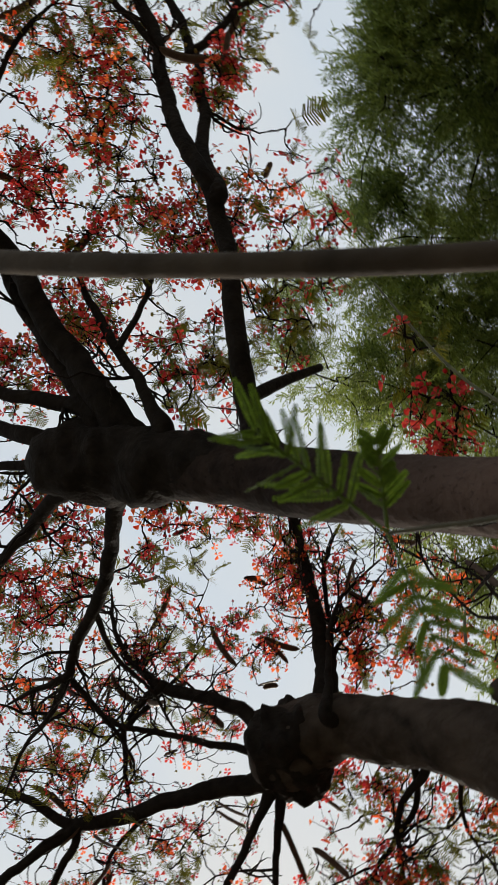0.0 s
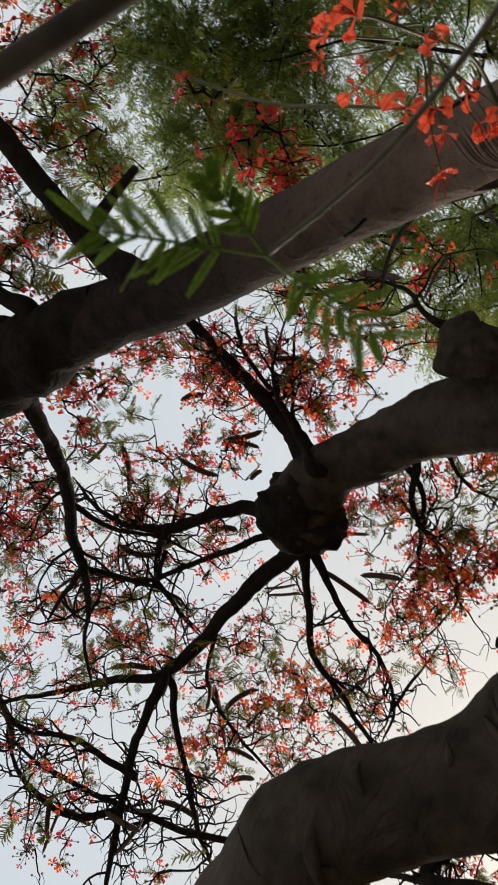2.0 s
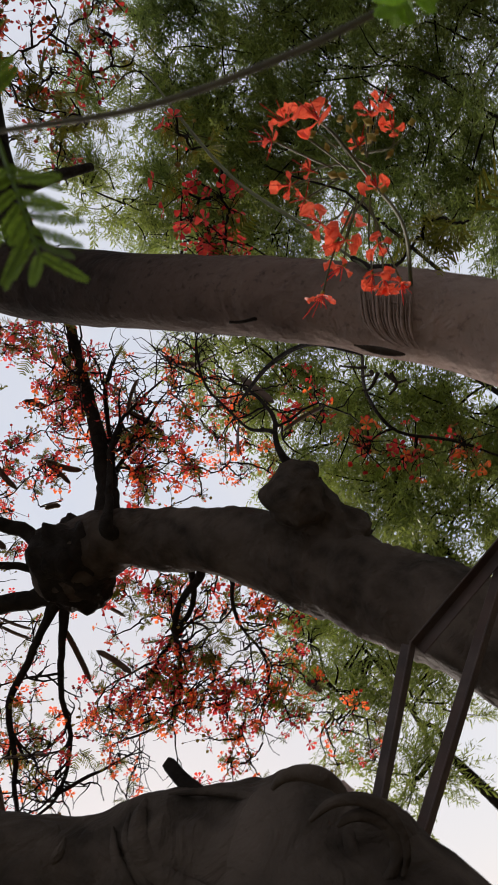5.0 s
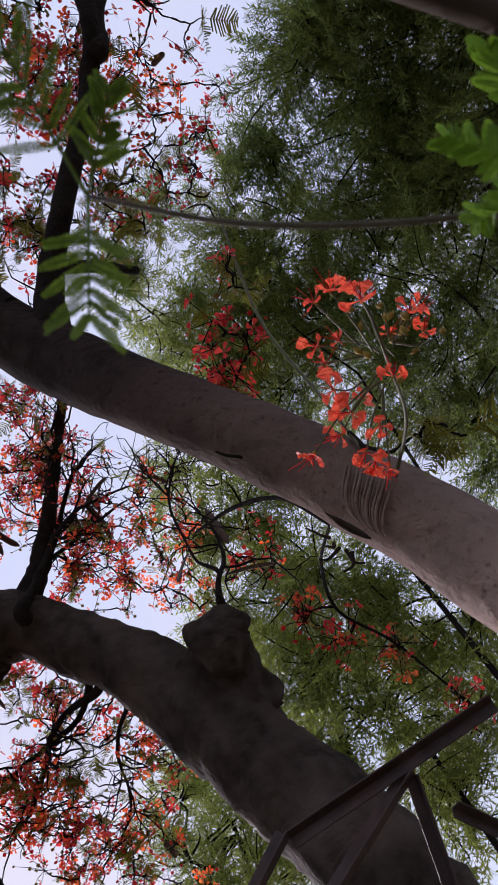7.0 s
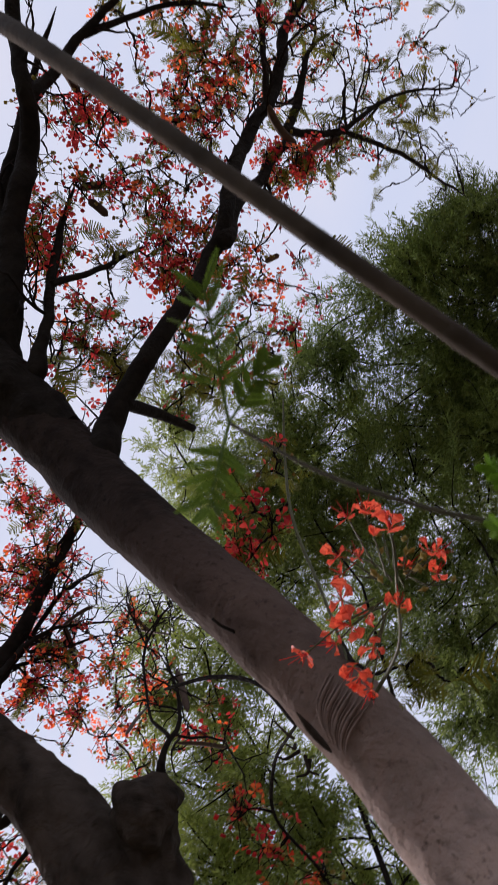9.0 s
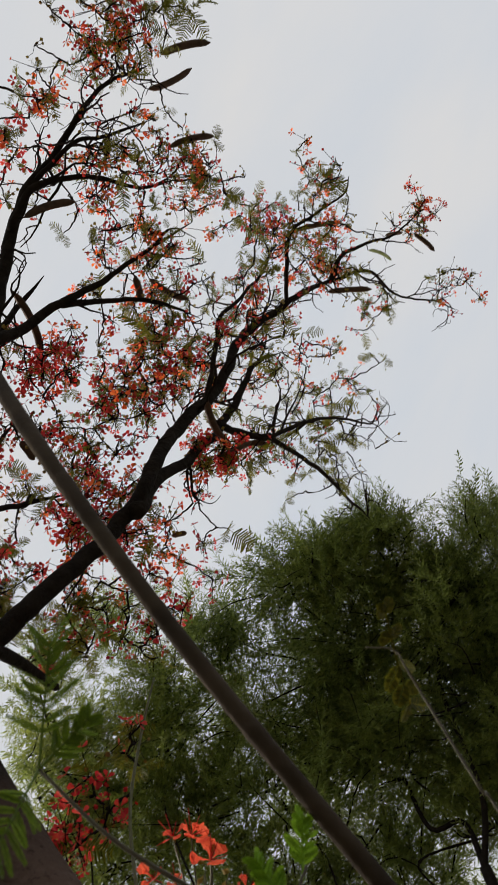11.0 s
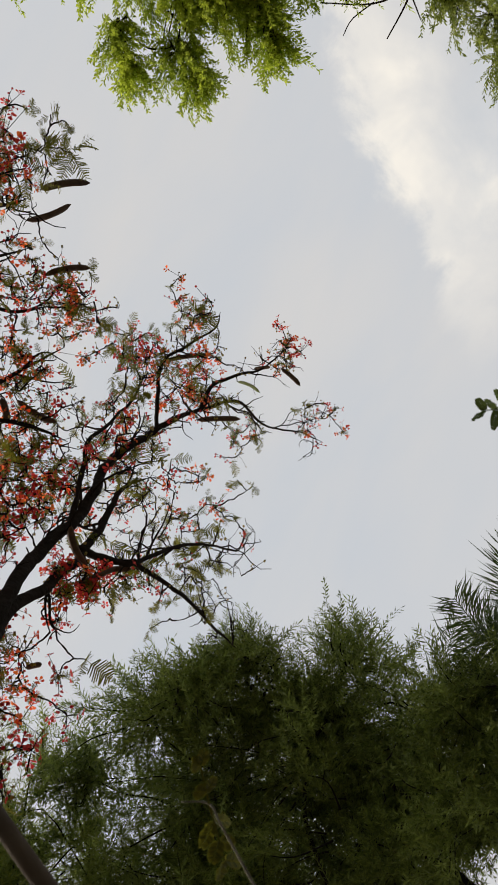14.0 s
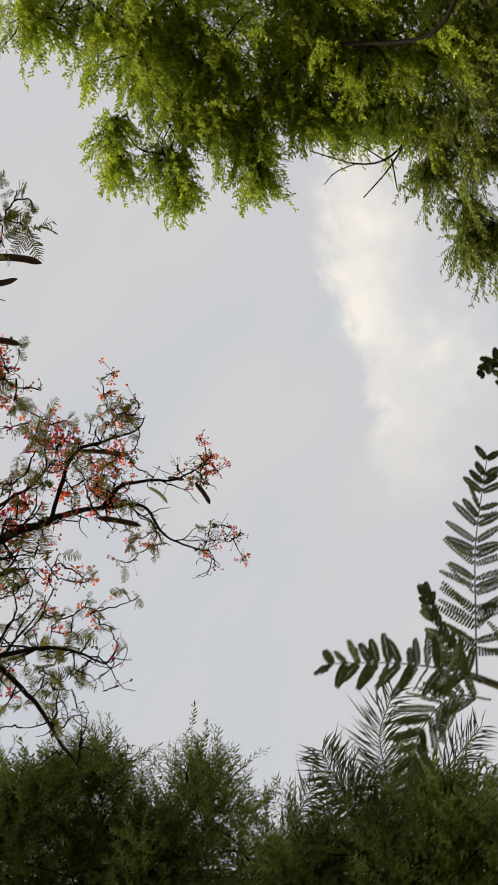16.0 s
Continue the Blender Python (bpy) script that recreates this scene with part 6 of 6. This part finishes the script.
# ---- hanging spray of flowers ----
def flower_spray():
    root = np.array((0.61, 1.18, 2.63))
    ob = thing("flower_spray", root, "hanging spray of scarlet flame tree flowers with green buds", "flowers")
    stalk = Pile()
    stalk.add(*tube(spline([(0.786, 1.853, 2.852, 0.0064), (0.720, 1.474, 2.723, 0.0047), (0.607, 1.184, 2.630, 0.0034), (0.574, 1.071, 2.644, 0.0030), (0.553, 1.029, 2.650, 0.0016)], 8), 6))
    heads = [((0.55, 1.02, 2.64), 0.07), ((0.52, 1.03, 2.70), 0.06), ((0.49, 1.05, 2.71), 0.05), ((0.65, 1.08, 2.64), 0.055), ((0.48, 1.13, 2.68), 0.05), ((0.48, 1.14, 2.64), 0.045), ((0.46, 1.14, 2.57), 0.07),
             ((0.48, 1.18, 2.54), 0.065), ((0.53, 1.22, 2.52), 0.055), ((0.59, 1.17, 2.58), 0.055), ((0.48, 1.23, 2.48), 0.06), ((0.52, 1.27, 2.46), 0.045), ((0.39, 1.22, 2.51), 0.07), ((0.68, 1.13, 2.63), 0.045),
             ((0.46, 1.23, 2.54), 0.05), ((0.63, 1.15, 2.67), 0.045), ((0.54, 1.21, 2.60), 0.05), ((0.69, 1.11, 2.67), 0.045), ((0.54, 1.16, 2.71), 0.04), ((0.50, 1.26, 2.48), 0.055)]
    for k, (c, size) in enumerate(heads):
        c, size = np.array(c), size * 1.05
        v, f = flower_shape(4 + k % 2, size, k + 3)
        way = (c - root) + rng.normal(size=3) * 0.05 + (0, -0.06, -0.03)
        turn = turn_to(way[None], np.array([k * 1.3]))
        calyx = Pile()
        scatter(calyx, *BUDS, c[None] - way[None] / np.linalg.norm(way) * 0.012, turn, np.array([0.016]))
        flower = part("flower", calyx.mesh("flower", BUD, root), ob, "scarlet flower with spread petals")
        for j in range(0, len(v), 32):
            petal = Pile()
            scatter(petal, v[j:j + 32], f[:21], c[None], turn, np.array([1.0]))
            part("petal", petal.mesh("petal", PETAL_NEAR, root, smooth=False), flower)
        back = root * 0.7 + c * 0.3 + rng.normal(size=3) * 0.01
        stalk.add(*tube(spline([(*back, 0.0022), (*(back * 0.5 + c * 0.5 + rng.normal(size=3) * 0.01), 0.002), (*c, 0.0018)], 3), 5))
        threads = Pile()
        for _ in range(6):
            e = c + way / np.linalg.norm(way) * size * 0.5 + rng.normal(size=3) * size * 0.25
            threads.add(*tube(np.array([(*c, 0.0009), (*e, 0.0007)]), 4))
        part("stamen", threads.mesh("stamen", PETAL_DEEP, root), flower)
    for k in range(16):
        c = np.array((0.61, 1.14, 2.65)) + rng.normal(size=3) * 0.05
        bud = Pile()
        scatter(bud, *BUDS, c[None], turn_to(rng.normal(size=(1, 3)), np.array([0.0])), np.array([0.026]))
        part("bud", bud.mesh("bud", BUD, root), ob)
        stalk.add(*tube(np.array([(*(root * 0.4 + c * 0.6), 0.0015), (*c, 0.0013)]), 4))
    part("stalk", stalk.mesh("stalk", TWIG_GREEN, root), ob)


flower_spray()


# ---- steel frame ----
def angle_bar(parent, origin, a, b, leg, facing):
    """A length of L-shaped steel from a to b."""
    a, b = np.array(a[:3]), np.array(b[:3])
    d = (b - a) / np.linalg.norm(b - a)
    s = np.cross(d, facing)
    s /= np.linalg.norm(s)
    u = np.cross(s, d)
    t = leg * 0.14
    prof = [(0, 0), (leg, 0), (leg, t), (t, t), (t, leg), (0, leg)]
    v = [q + s * x + u * y for q in (a, b) for x, y in prof]
    bm = bmesh.new()
    vs = [bm.verts.new(x - np.array(origin)) for x in v]
    for k in range(6):
        bm.faces.new((vs[k], vs[(k + 1) % 6], vs[(k + 1) % 6 + 6], vs[k + 6]))
    bm.faces.new(vs[:6][::-1])
    bm.faces.new(vs[6:])
    bmesh.ops.bevel(bm, geom=list(bm.edges), offset=0.0015, segments=1, affect="EDGES")
    me = bpy.data.meshes.new("bar")
    bm.to_mesh(me)
    bm.free()
    me.materials.append(STEEL)
    part("bar", me, parent)


def on_ground(a, b):
    a, b = np.array(a), np.array(b)
    return tuple(a + (b - a) * (a[2] / (a[2] - b[2])))


J1, J2, TIP = (0.22, 2.84, 2.41), (0.66, 2.77, 2.40), (0.98, 2.68, 2.48)
steel = thing("steel_frame", (J2[0], J2[1], 0), "brown rusted steel angle frame with slanting legs", "metal frame")
FACE = np.array((0.1, -1.0, 0.3))
angle_bar(steel, (J2[0], J2[1], 0), J1, TIP, 0.045, FACE)
angle_bar(steel, (J2[0], J2[1], 0), J1, on_ground(J1, (-0.02, 2.82, 2.22)), 0.05, FACE)
angle_bar(steel, (J2[0], J2[1], 0), J2, on_ground(J2, (0.14, 2.76, 2.10)), 0.05, FACE)
angle_bar(steel, (J2[0], J2[1], 0), J2, on_ground(J2, (0.63, 2.83, 2.16)), 0.04, FACE)
angle_bar(steel, (J2[0], J2[1], 0), (0.73, 2.85, 2.29), (1.00, 3.09, 2.11), 0.04, FACE)
